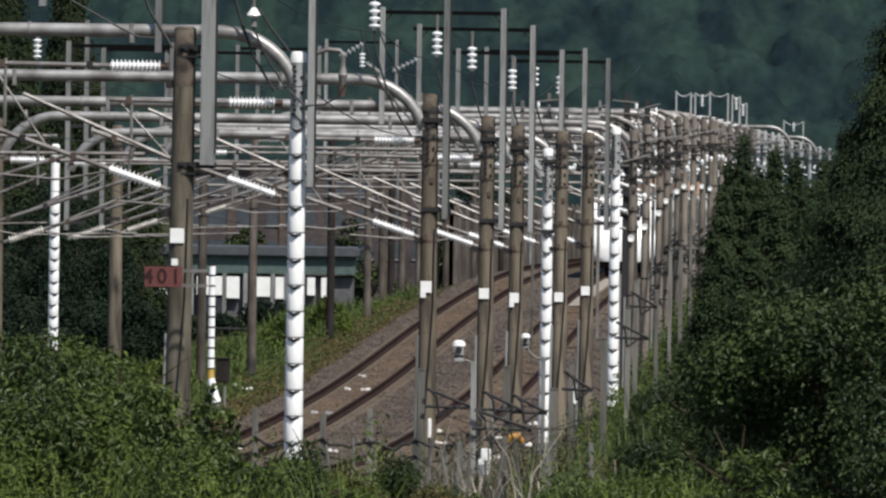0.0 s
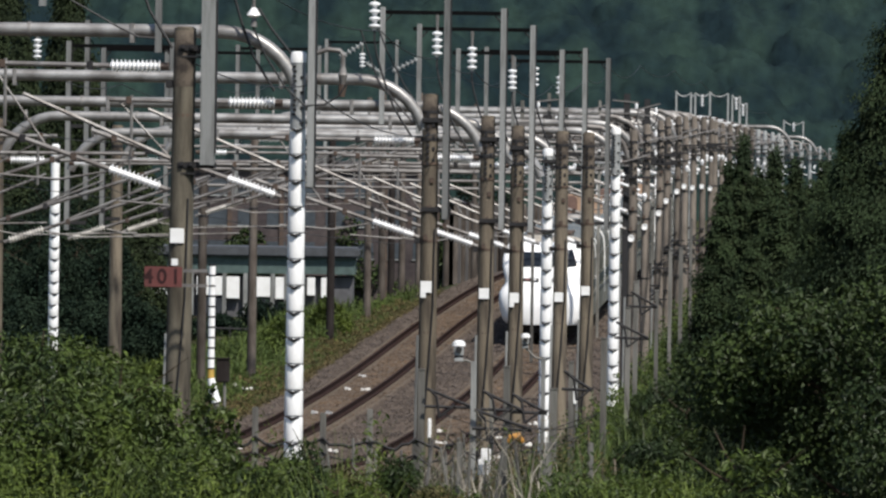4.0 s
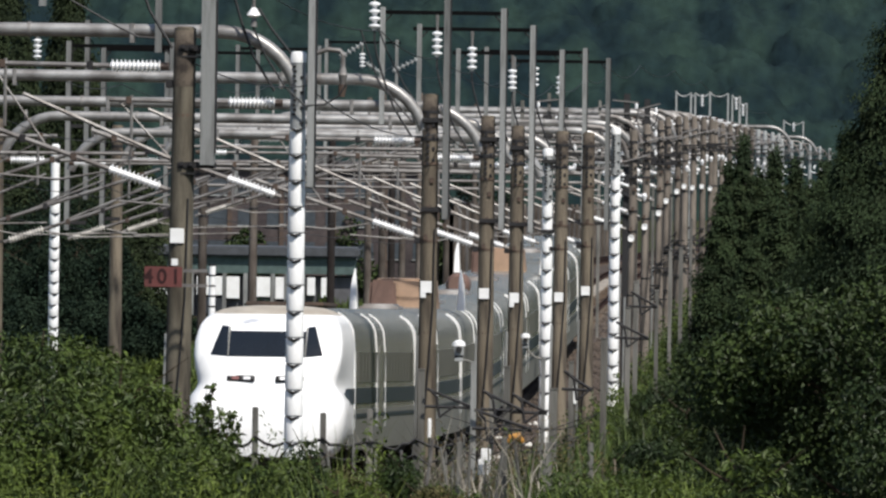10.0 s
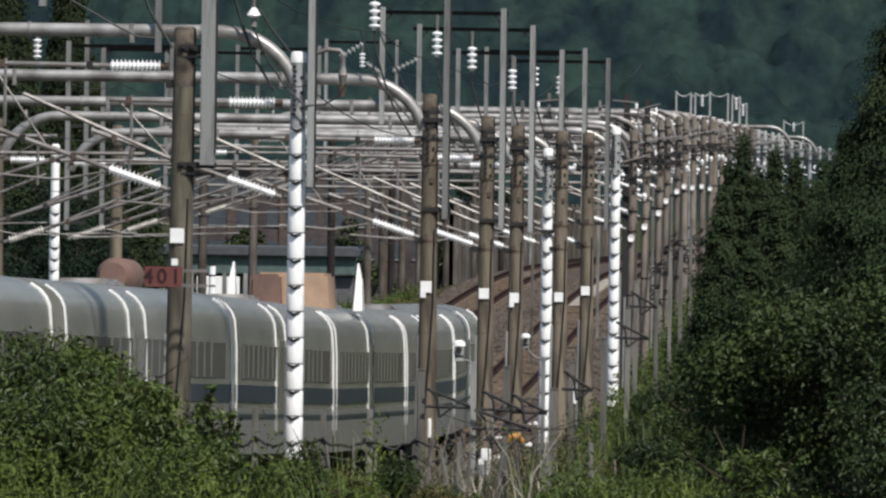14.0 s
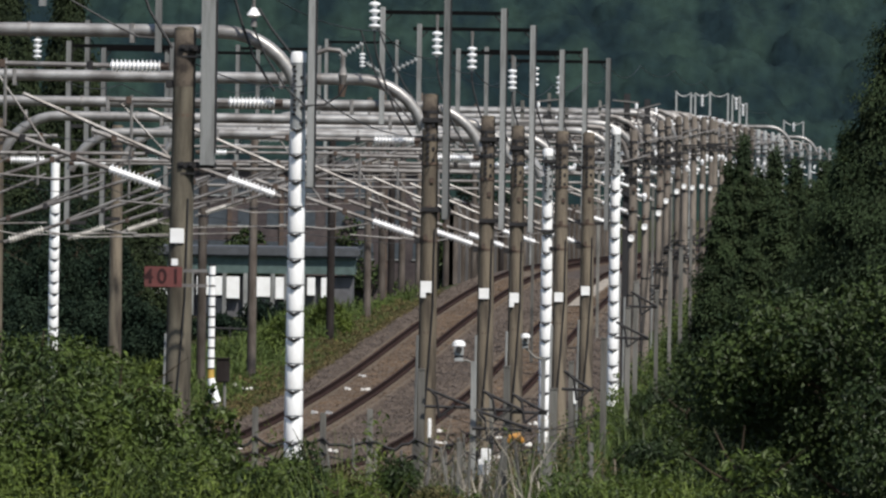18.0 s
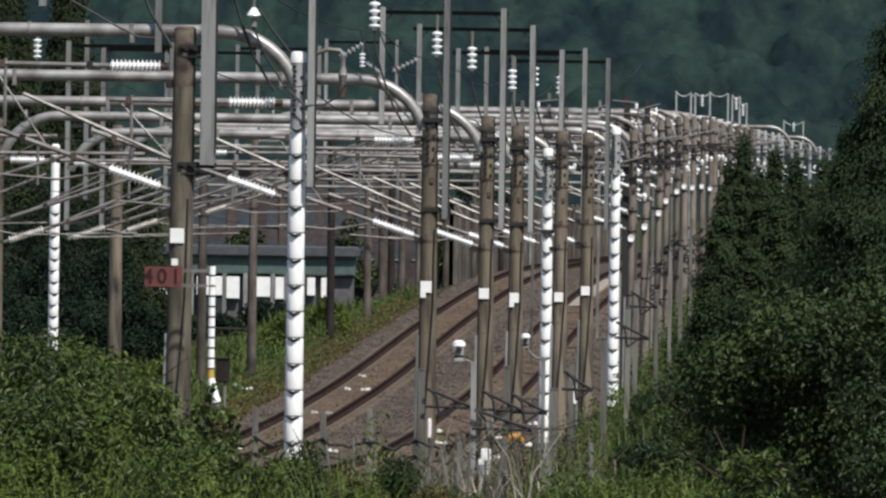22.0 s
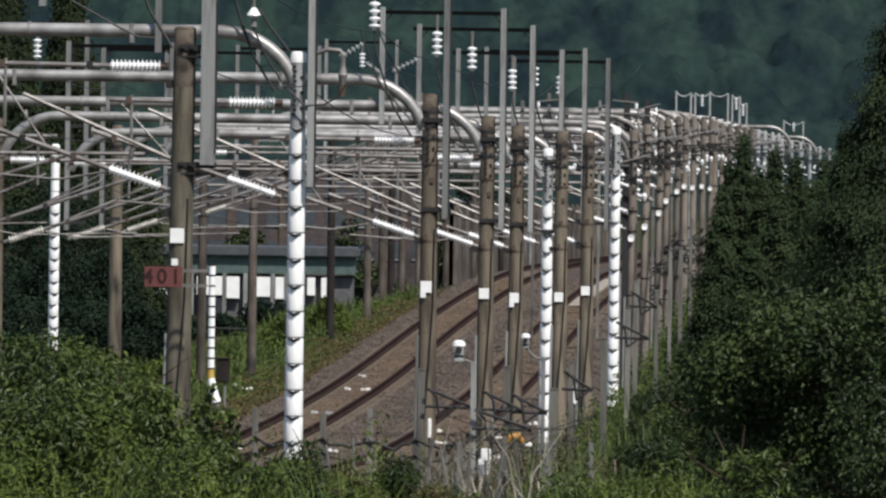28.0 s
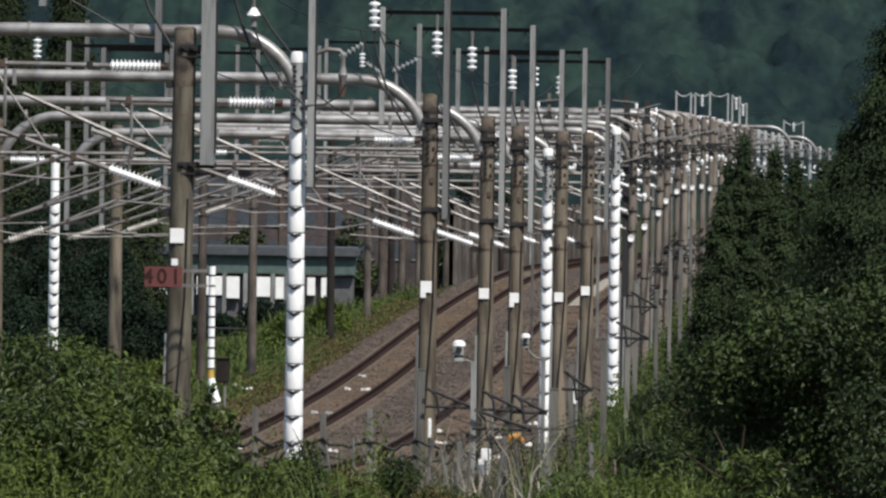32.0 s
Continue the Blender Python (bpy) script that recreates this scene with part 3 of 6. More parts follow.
# cantilever bracket that holds the wires over a track
def cantilever_meshes(reach, fall=2.0, lower=None):
    t = mesh("top_tube", tube([(-0.2, 0, 0), (-1.2, 0, 0), (-reach, 0, 0.02)], 0.042, 8), GALV, True)
    i1 = mesh("insulator", ribbed((-0.32, 0, 0), (-1.16, 0, 0), 0.055, 0.104, 12, None, 8), PORCELAIN)
    ferr = mesh("ferrule", tube([(-0.2, 0, 0), (-0.33, 0, 0)], 0.065, 8), RUST, True)
    b = mesh("brace", tube([(-0.2, 0, -fall), (-reach - 0.3, 0, -fall + 0.335 * (reach + 0.1))], 0.042, 8), GALV, True)
    i2 = mesh("insulator", ribbed((-0.32, 0, 0.04 - fall), (-1.16, 0, 0.32 - fall), 0.054, 0.098, 12, None, 8), lower or PORCELAIN)
    b2 = mesh("stay", tube([(-0.15, 0, 0.5 - fall), (-min(reach, 2.6), 0, 0.5 - fall + 0.42 * (min(reach, 2.6) - 0.15))], 0.034, 6), GALV, True)
    arm = mesh("steady_arm", tube([(-1.2, 0, -1.72), (-2.0, 0, -1.86), (-reach + 0.2, 0, -1.78)], 0.02, 6), GALV, True)
    drop = mesh("dropper", tube([(-reach + 0.4, 0, 0.1), (-reach + 0.4, 0, -1.0)], 0.03, 6), GALV, True)
    rise = lambda x: -fall + 0.335 * (x - 0.2)
    grip = [mesh("clamp", box(-x - 0.05, -x + 0.05, -0.06, 0.06, z - 0.075, z + 0.06, 0.012), DARK if k % 2 else RUST) for k, (x, z) in enumerate(((1.75, rise(1.75)), (2.6, rise(2.6)), (reach - 0.1, rise(reach - 0.1)), (1.5, 0.01), (reach - 0.35, 0.02)))]
    tie = mesh("tie_rod", tube([(-reach + 0.15, 0, 0.02), (-2.2, 0, rise(2.2))], 0.018, 5), GALV, True)
    return [("clamp", g) for g in grip] + [("tie_rod", tie), ("top_tube", t), ("insulator", i1), ("ferrule", ferr), ("brace", b), ("insulator", i2), ("stay", b2), ("steady_arm", arm), ("dropper", drop)]


NEAR_ARM, FAR_ARM, SHORT_ARM = cantilever_meshes(3.3), cantilever_meshes(4.9, 2.0, CREAM), cantilever_meshes(3.3, 1.67)


def cantilever(y, off, arm, turn=0.0, dz=0.0, z=7.14):
    p = along(y, off)
    base = thing("cantilever_bracket", pose(p.x, p.y - 0.02, p.z + z + dz, 0, 0, heading(y) + turn), "galvanised tube bracket with white ribbed insulators", "cantilever", "brackets holding the wires")
    for n, me in arm:
        place(n, me, base, None, "white ribbed insulator" if n == "insulator" else "")


# the poles of the near side: where they stand, and what they carry
concrete_pole(168.8, POLE_OFF + NEAR_A, 4.59, sink=0.32, lean=0.45)
for y, plate in ((214.4, 4.0), (235.1, 3.95), (250.9, 3.82)):
    concrete_pole(y, POLE_OFF, plate)
concrete_pole(266.0, POLE_OFF, 3.72, dx=0.62)
concrete_pole(276.0, POLE_OFF, 3.77, dx=1.03)
WIDE = 4.0 - POLE_OFF     # the row stands farther from the track beyond 300 m
concrete_pole(340.0, POLE_OFF, 0, dx=0.6)
concrete_pole(308.0, POLE_OFF, 4.55, dx=1.5)
for y, plate, dx in ((330, 4.5, 1.42), (355, 4.4, 1.35), (375, 4.4, 1.2), (395, 4.4, 1.2), (408, 4.4, 1.23), (425, 4.1, 1.25), (440, 3.97, 1.35), (455, 3.72, 1.4)):
    concrete_pole(y, POLE_OFF, plate, y < 400, dx=dx)
for y in (470, 484, 500, 516, 533.6, 548, 563.4, 580, 600, 618, 640, 665, 690, 725, 760, 800, 847, 900):
    concrete_pole(y, POLE_OFF, 0, False, "distant concrete pole of the overhead line", dx=WIDE if y < 620 else 0)
for y, o in ((184.1, POLE_OFF + 0.075 + NEAR_B), (274.5, POLE_OFF), (302.0, 3.87)):
    white_pole(y, o, sink={184.1: 0.16, 274.5: 0.42}.get(y, -0.1))
white_pole(271.0, LEFT_OFF - 0.16, slim=True, sink=0.28)
for y in (184.1, 214.4, 235.1, 250.9, 291.0):
    concrete_pole(y, LEFT_OFF, 0, False)
for y, dx in ((322, 0.45), (335, 1.25), (374, 1.75), (402, 1.7), (428, 1.0), (440, 0.8), (455, 0.5), (470, 0.5), (486, 0), (505, 0), (533, 0), (563, 0), (600, 0), (640, 0), (690, 0), (760, 0), (847, 0)):
    concrete_pole(y, LEFT_OFF, 0, False, "dark brown pole carrying the overhead line" if y in (374, 440, 486, 563) else "weathered concrete pole carrying the overhead line", dx=dx, dark=y in (374, 440, 486, 563))

for y, dz in ((184.1, -0.03), (214.4, 0.1), (235.1, 0.01), (250.9, -0.1), (272.5, -0.36), (291.0, -0.3)):
    portal_beam(y, dz=dz, dx=0.2 + NEAR_B if y < 200 else 0.0)
for y, h in ((312, 6.6), (326, 5.9), (342, 6.3), (360, 5.5), (380, 6.1), (400, 5.2), (418, 5.8), (445, 6.4), (475, 5.6), (510, 6.2), (550, 5.4)):
    p = along(y, 0, h - 7.55)
    span = thing("span_bar", pose(p.x, p.y, p.z, 0, 0, heading(y)), "thin steel bar spanning the tracks below the beams", "span bar", "span bars over the tracks")
    place("bar", TRUSS, span)
for y, dz in ((308, -0.25), (330, -0.2), (355, -0.35), (375.0, -0.4), (395.0, -0.55), (425.0, -0.8), (455.0, -1.05)):
    portal_beam(y, False, True, dz)
for y in (486.0, 533.0, 563.4, 600, 660, 760):
    portal_beam(y, False, True, -1.1 if y < 620 else -0.1)

feeder_frame(168.8, POLE_OFF + 0.49 + NEAR_A, wide=True, drop=-0.22)
feeder_frame(184.1, POLE_OFF + 0.34 + NEAR_B, shift=-0.06)
for y, shift in ((214.4, -0.11), (235.1, -0.11), (250.9, -0.07)):
    feeder_frame(y, shift=shift)
feeder_frame(274.5, drop=0.25, shift=0.09)
feeder_frame(289.0, 3.3, drop=0.1)
feeder_frame(302.0, 3.62, drop=0.33)
for y in (274.5, 287.0, 313, 347.9, 404.0):
    feeder_frame(y, LEFT_OFF - 0.1, -1, False, 0.2, discs=y == 404.0)
feeder_frame(289.5, LEFT_OFF - 0.75, 1, False, -0.5)


def far_frame(y, xs, top, sag):
    """A distant feeder frame: slim posts, paled for haze, with slack cross wires between their tops."""
    g = float(ground_z(np.array(xs[0]), np.array(float(y))))
    base = thing("feeder_frame", pose(xs[0], y, g), "slim steel posts, paled for haze, with slack cross wires", "line support", "feeder frames")
    for k, x in enumerate(xs):
        part("post", box(x - xs[0] - 0.055, x - xs[0] + 0.055, -0.05, 0.05, 0, top - g - 0.12 * (k % 3), 0.01), PALE, base)
    for a, b in zip(xs, xs[1:]):
        part("cross_wire", tube([(a - xs[0] + (b - a) * u, 0, top - g - 0.1 - sag * 4 * u * (1 - u)) for u in np.linspace(0, 1, 7)], 0.045, 5), PALE, base, "", True)
    mid = (xs[0] + xs[-1]) / 2 - xs[0]
    part("insulator", ribbed((mid, 0, top - g - 0.2), (mid, 0, top - g - 0.9), 0.05, 0.12, 4), PORCELAIN, base, "white disc insulator")


far_frame(600, (13.4, 14.25, 14.5, 15.35, 16.4), 10.2, 0.22)
far_frame(618, (17.15, 17.6), 10.1, 0.1)
far_frame(640, (18.2, 18.65), 9.8, 0.1)
far_frame(800, (26.2, 27.7), 9.1, 0.3)

cantilever(184.1, POLE_OFF + NEAR_B, SHORT_ARM, 0, -0.25)
for y, o in ((168.8, POLE_OFF + NEAR_A), (214.4, POLE_OFF), (235.1, POLE_OFF), (250.9, POLE_OFF), (274.5, POLE_OFF), (276.3, 3.78), (308, 4.25), (330, 4.17), (355, 4.1), (375, 3.95), (395, 3.95), (408, 3.98), (425, 4.0), (440, 4.1), (455, 4.15), (470, 4), (484, 4), (500, 4), (516, 4), (533, 4)):
    cantilever(y, o, NEAR_ARM, 0, -0.12)
for y in (214.4, 235.1, 250.9, 271.0, 291.0, 322, 335, 352, 363, 374, 388, 402, 415, 428, 440, 455, 470, 486, 505, 533, 563, 600):
    cantilever(y, LEFT_OFF, FAR_ARM, 180, -0.15)


# ---------------------------------------------------------------- wires
def wire(stops, r, label, sag=0.35, name="overhead_wire"):
    pts = []
    for a, b in zip(stops, stops[1:]):
        a, b = Vector(a), Vector(b)
        for k in range(8):
            u = k / 8
            p = a.lerp(b, u)
            p.z -= sag * 4 * u * (1 - u) * min(1.0, (b - a).length / 40)
            pts.append(p)
    pts.append(Vector(stops[-1]))
    ob = part(name, tube(pts, r, 5), WIRE, None, "", True)
    return tagged(ob, label, "wire", "overhead wires")


SPANS = (60, 110, 168.8, 184.1, 214.4, 235.1, 250.9, 274.5, 313, 347.9, 382, 428, 486, 533, 600, 690, 760)
for off in (0.0, -SPACING):
    wire([along(y, off + (0.2 if k % 2 else -0.2), 5.1) for k, y in enumerate(SPANS)], 0.006, "thin contact wire above the track", 0.03)
    wire([along(y, off, 6.2) for y in SPANS], 0.007, "messenger wire sagging above the track", 0.5)
wire([along(y, POLE_OFF - 1.06, 9.28) for y in SPANS], 0.012, "feeder wire under the insulator discs", 0.4)
wire([along(y, LEFT_OFF + 1.3, 9.1) for y in SPANS], 0.012, "feeder wire under the insulator discs", 0.4)
wire([along(y, POLE_OFF + 0.3, 7.2) for y in SPANS[2:]], 0.012, "return wire along the poles", 0.5)


# ---------------------------------------------------------------- train
CAR = 19.9
HALF = 1.5


def section(w=HALF, roof=3.55, floor=0.95, crown=0.55):
    """Outline of the body, right half then left, from the sill over the roof."""
    right = [(w * 0.985, floor), (w, 1.35), (w, 2.1), (w * 0.995, 2.55), (w * 0.98, 2.88)]
    n = 7
    for k in range(1, n + 1):
        a = k / n * math.pi / 2
        right.append((w * 0.98 * math.cos(a) ** 0.55, 2.88 + (roof - 2.88) * math.sin(a) ** 0.9))
    return right + [(-x, z) for x, z in right[-2::-1]]


def loft(rings, closed=False, bm=None):
    bm = bm or bmesh.new()
    vs = [[bm.verts.new(p) for p in r] for r in rings]
    for a, b in zip(vs, vs[1:]):
        for k in range(len(a) - 1):
            bm.faces.new((a[k], a[k + 1], b[k + 1], b[k]))
    return bm, vs


def ring_at(y, outline):
    return [(x, y, z) for x, z in outline]


def hull(y0, y1, outline):
    bm, vs = loft([ring_at(y0, outline), ring_at((y0 + y1) / 2, outline), ring_at(y1, outline)])
    for v in (vs[0], vs[-1]):
        bm.faces.new(v if v is vs[0] else v[::-1])
    bmesh.ops.recalc_face_normals(bm, faces=bm.faces)
    return bm


def band_mesh(name, y0, y1, z0, z1, w, material, side):
    bm = bmesh.new()
    box(*sorted((side * w, side * (w - 0.03))), y0, y1, z0, z1, 0.0, bm)
    return mesh(name, bm, material)


def hoop(y0, y1, grow, material, side):
    """A raised rim down one side of the body, coloured to stand for its glint."""
    bm = bmesh.new()
    half = section(floor=1.96)[:9]
    inn = [(side * x, z) for x, z in half]
    out = [(side * x * (1 + grow), z + (grow * 1.2 if z > 2.9 else 0)) for x, z in half]
    loft([ring_at(y0, inn), ring_at(y0, out), ring_at(y1, out), ring_at(y1, inn)], bm=bm)
    bmesh.ops.recalc_face_normals(bm, faces=bm.faces)
    return mesh("end_rim_glint", bm, material, True)


BODY = mesh("body", hull(-CAR / 2 + 0.3, CAR / 2 - 0.3, section()), SILVER, True)
# White rims and pale strips paint the sun glints on door edges and car ends.
RIM = {s: hoop(-0.05, 0.05, 0.015, WHITE, s) for s in (-1, 1)}
JAMB = {s: hoop(-0.04, 0.04, 0.014, WHITE, s) for s in (-1, 1)}
JAMBLOW = {s: band_mesh("sill_glint", -0.06, 0.06, 1.05, 1.44, HALF + 0.03, PALE, s) for s in (-1, 1)}
BELLOWS = mesh("gangway", hull(CAR / 2 - 0.32, CAR / 2 + 0.32, [(x * 0.95, 0.9 + (z - 0.9) * 0.96) for x, z in section()]), DARK)
PILLARS = {s: band_mesh("pillar", -0.05, 0.05, 2.0, 2.62, HALF + 0.018, BELT, s) for s in (-1, 1)}
DOOR = {s: band_mesh("door", -0.6, 0.6, 1.0, 2.75, HALF + 0.018, SILVER, s) for s in (-1, 1)}
FLOORM = mesh("underframe", box(-1.25, 1.25, -CAR / 2 + 0.5, CAR / 2 - 0.5, 0.6, 0.97), UNDER)
GEARM = mesh("equipment_case", box(-1.2, 1.2, -1.6, 1.6, 0.25, 0.62, 0.05), UNDER)
BOGIE = mesh("bogie", box(-1.05, 1.05, -1.5, 1.5, 0.35, 0.6, 0.05), UNDER)
WHEEL = mesh("wheel", tube([(-0.07, 0, 0), (0.07, 0, 0)], 0.43, 20), UNDER, True)


def tapered_box(name, w, l, h, inset, material):
    bm = box(-w, w, -l, l, 0, h)
    for v in bm.verts:
        if v.co.z > h / 2:
            v.co.x *= 1 - inset
            v.co.y *= 1 - inset * 0.5
    bmesh.ops.bevel(bm, geom=list(bm.edges), offset=0.06, segments=2, affect="EDGES")
    return mesh(name, bm, material)


ROOFBOX = tapered_box("roof_unit", 0.8, 1.08, 0.86, 0.1, TAN)
ROUNDBOX = mesh("round_unit", tube([(0, -0.9, 0.28), (0, -0.7, 0.28), (0, 0.7, 0.28), (0, 0.9, 0.28)], [0.24, 0.33, 0.33, 0.24], 16), BROWNBOX, True)
LOWBOX = tapered_box("low_roof_unit", 0.5, 1.2, 0.16, 0.2, GALV)
SIDEBOX = tapered_box("side_unit", 0.34, 0.3, 0.82, 0.12, BROWNBOX)


def guard(flip):
    """A tall tapered plate, upright on its outer edge."""
    bm = bmesh.new()
    o = [(0.07, 0), (0.05, 0.6), (-0.03, 1.0), (-0.06, 1.0), (-0.09, 0.55), (-0.12, 0)]
    a = [bm.verts.new((flip * x, -0.35 * (1 - z * 0.75), z)) for x, z in o]
    b = [bm.verts.new((flip * x, 0.35 * (1 - z * 0.75), z)) for x, z in o]
    bm.faces.new(a)
    bm.faces.new(b[::-1])
    for k in range(6):
        bm.faces.new((a[k], b[k], b[(k + 1) % 6], a[(k + 1) % 6]))
    bmesh.ops.recalc_face_normals(bm, faces=bm.faces)
    bmesh.ops.bevel(bm, geom=list(bm.edges), offset=0.012, segments=1, affect="EDGES")
    return mesh("guard_plate", bm, WHITE)


FINM, FINL = guard(1), guard(-1)
FRAMEBAR = mesh("roof_rail", box(-0.8, 0.8, -1.9, 1.9, 0.05, 0.13, 0.02), RUST)


NOSE_Z = (0.50, 0.60, 0.76, 0.95, 1.15, 1.40, 1.60, 1.74, 1.86, 1.97, 2.10, 2.30, 2.55, 2.80, 3.00, 3.14, 3.26, 3.36, 3.44, 3.50, 3.545)
NOSE_W = (1.28, 1.42, 1.50, 1.56, 1.60, 1.62, 1.60, 1.52, 1.43, 1.40, 1.42, 1.47, 1.50, 1.50, 1.49, 1.46, 1.39, 1.29, 1.12, 0.90, 0.42)
NOSE_F = (0.88, 0.90, 0.91, 0.92, 0.92, 0.88, 0.81, 0.72, 0.64, 0.58, 0.54, 0.47, 0.34, 0.16, -0.02, -0.18, -0.40, -0.66, -0.96, -1.38, -2.0)
BACK = 3.3      # length of the white driving end


def body_half(z):
    """Half the body's width at a height."""
    if z <= 0.95:
        return 1.5 - (0.95 - z) * 0.9
    if z <= 2.88:
        return 1.5
    a = math.asin(min(1.0, ((z - 2.88) / 0.67) ** (1 / 0.9)))
    return 1.47 * math.cos(a) ** 0.55


def nose_shape(z):
    w = min(float(np.interp(z, NOSE_Z, NOSE_W)), body_half(z) * 0.995 if z > 2.6 else 9)
    return w, float(np.interp(z, NOSE_Z, NOSE_F)), float(np.interp(z, (0.6, 1.6, 2.0, 2.6, 3.55), (0.95, 0.9, 0.65, 0.46, 0.42)))


def nose_y(x, z):
    """How far along the car the skin of the driving end lies, ahead of it, at a height."""
    w, f, d = nose_shape(z)
    u = min(1.0, abs(x) / w)
    return -CAR / 2 - f + d * (1 - (1 - u ** 3.2) ** (1 / 3.2))


def nose_ring(z):
    w, f, d = nose_shape(z)
    c, wb = CAR / 2, body_half(z)
    arc = []
    for k in range(-12, 13):
        a = k / 12 * math.pi / 2
        arc.append((math.copysign(abs(math.sin(a)) ** 0.625 * w, a), -c - f + d * (1 - max(0.0, math.cos(a)) ** 0.625), z))
    y1 = -c - f + d
    side = [(w + (wb - w) * (3 * u * u - 2 * u ** 3), y1 + (BACK - c - y1) * u, z) for u in (0.25, 0.5, 0.75, 1.0)]
    return [(-x, y, q) for x, y, q in side[::-1]] + arc + side


def nose_side(y, z, grow=0.0):
    """A point on the right flank of the driving end."""
    r = nose_ring(z)[len(nose_ring(z)) // 2:]
    return float(np.interp(y, [p[1] for p in r], [p[0] for p in r])) + grow


def pane(corners):
    """A curved pane that lies on the skin of the driving end; corners are (x, z), bottom left first."""
    bm = bmesh.new()
    (ax, az), (bx, bz), (cx, cz), (dx, dz) = corners
    nu, nv = 8, 5
    front, back = [], []
    for j in range(nv + 1):
        v = j / nv
        rows = [[], []]
        for i in range(nu + 1):
            u = i / nu
            x = (ax + (bx - ax) * u) * (1 - v) + (dx + (cx - dx) * u) * v
            z = (az + (bz - az) * u) * (1 - v) + (dz + (cz - dz) * u) * v
            y = nose_y(x, z)
            rows[0].append(bm.verts.new((x, y - 0.014, z)))
            rows[1].append(bm.verts.new((x, y + 0.05, z)))
        front.append(rows[0])
        back.append(rows[1])
    for j in range(nv):
        for i in range(nu):
            bm.faces.new((front[j][i], front[j][i + 1], front[j + 1][i + 1], front[j + 1][i]))
    rim_f = front[0] + [r[-1] for r in front[1:]] + front[-1][-2::-1] + [r[0] for r in front[-2:0:-1]]
    rim_b = back[0] + [r[-1] for r in back[1:]] + back[-1][-2::-1] + [r[0] for r in back[-2:0:-1]]
    for k in range(len(rim_f)):
        m = (k + 1) % len(rim_f)
        bm.faces.new((rim_f[k], rim_b[k], rim_b[m], rim_f[m]))
    bmesh.ops.recalc_face_normals(bm, faces=bm.faces)
    return mesh("windscreen", bm, GLASS, True)


def nose_parts(base):
    """The streamlined driving end with its waist and bulging apron; it points towards -y."""
    c = CAR / 2
    bm, vs = loft([nose_ring(z) for z in NOSE_Z])
    n = len(vs[0])
    for k in range(n // 2):
        if k + 1 < n - 1 - k - 1:
            for row, flip in ((vs[0], 1), (vs[-1], -1)):
                q = (row[k], row[k + 1], row[n - 2 - k], row[n - 1 - k])
                bm.faces.new(q[::flip])
    bmesh.ops.recalc_face_normals(bm, faces=bm.faces)
    me = mesh("nose", bm, TRAINWHITE, True)
    me.materials.append(ROOFGREY)
    for p in me.polygons:
        if p.center.z > 3.40 and p.normal.z > 0.5:
            p.material_index = 1
    place("nose", me, base, None, "bright white streamlined driving end with a bulging apron")
    place("snow_plough", mesh("snow_plough", box(-1.2, 1.2, -c - 0.35, -c + 1.2, 0.2, 0.54, 0.08), UNDER), base, None, "black plough under the apron")
    for s in (-1, 1):
        v, f = [], []
        ys = np.linspace(-c + 0.55, BACK - c, 12)
        for k, y in enumerate(ys):
            lift = 0.14 * max(0.0, 1 - k / 4)
            for z in (1.57 + lift, 1.68 + lift * 0.6, 1.79, 1.88 - lift):
                v.append((s * nose_side(y, z, 0.012), y, z))
        for k in range(len(ys) - 1):
            for j in range(3):
                a = k * 4 + j
                f.append((a, a + 1, a + 5, a + 4) if s < 0 else (a, a + 4, a + 5, a + 1))
        st = bpy.data.meshes.new("nose_stripe")
        st.from_pydata(v, [], f)
        st.materials.append(NAVY)
        place("nose_stripe", st, base, None, "navy stripe tapering into the nose")
        place("flank_panel", mesh("flank_panel", box(*sorted((s * 1.50, s * 1.47)), -c + 1.9, BACK - c, 0.66, 1.46), BELT), base, None, "grey lower flank panel")
    place("windscreen", pane(((-0.76, 2.51), (0.76, 2.51), (0.76, 3.02), (-0.76, 3.02))), base, None, "dark tinted windscreen")
    for s in (-1, 1):
        q = [(s * 0.79, 2.51), (s * 1.13, 2.54), (s * 0.94, 3.13), (s * 0.80, 3.11)]
        place("windscreen", pane(q if s > 0 else [q[1], q[0], q[3], q[2]]), base, None, "dark tinted side windscreen")
        place("screen_pillar", mesh("screen_pillar", tube([(s * 0.775, nose_y(0.775, z) - 0.012, z) for z in (2.51, 2.75, 2.95, 3.09)], 0.016, 6), BELT, True), base)
        y = nose_y(0.50, 2.06)
        lamp = place("headlight", mesh("headlight", box(-0.29, 0.29, -0.03, 0.14, -0.065, 0.065, 0.02), UNDER), base, pose(s * 0.50, y, 2.06, -20, 0, s * 8), "narrow dark lamp housing")
        # White glint and reddish glow of the lamps, painted as two lens colours.
        for k, m in ((-0.14, PORCELAIN), (0.10, LAMPRED)):
            place("lamp_lens", mesh("lamp_lens", box(-0.075, 0.075, -0.045, -0.015, -0.035, 0.035, 0.01), m), lamp, pose(k * s, 0, 0))


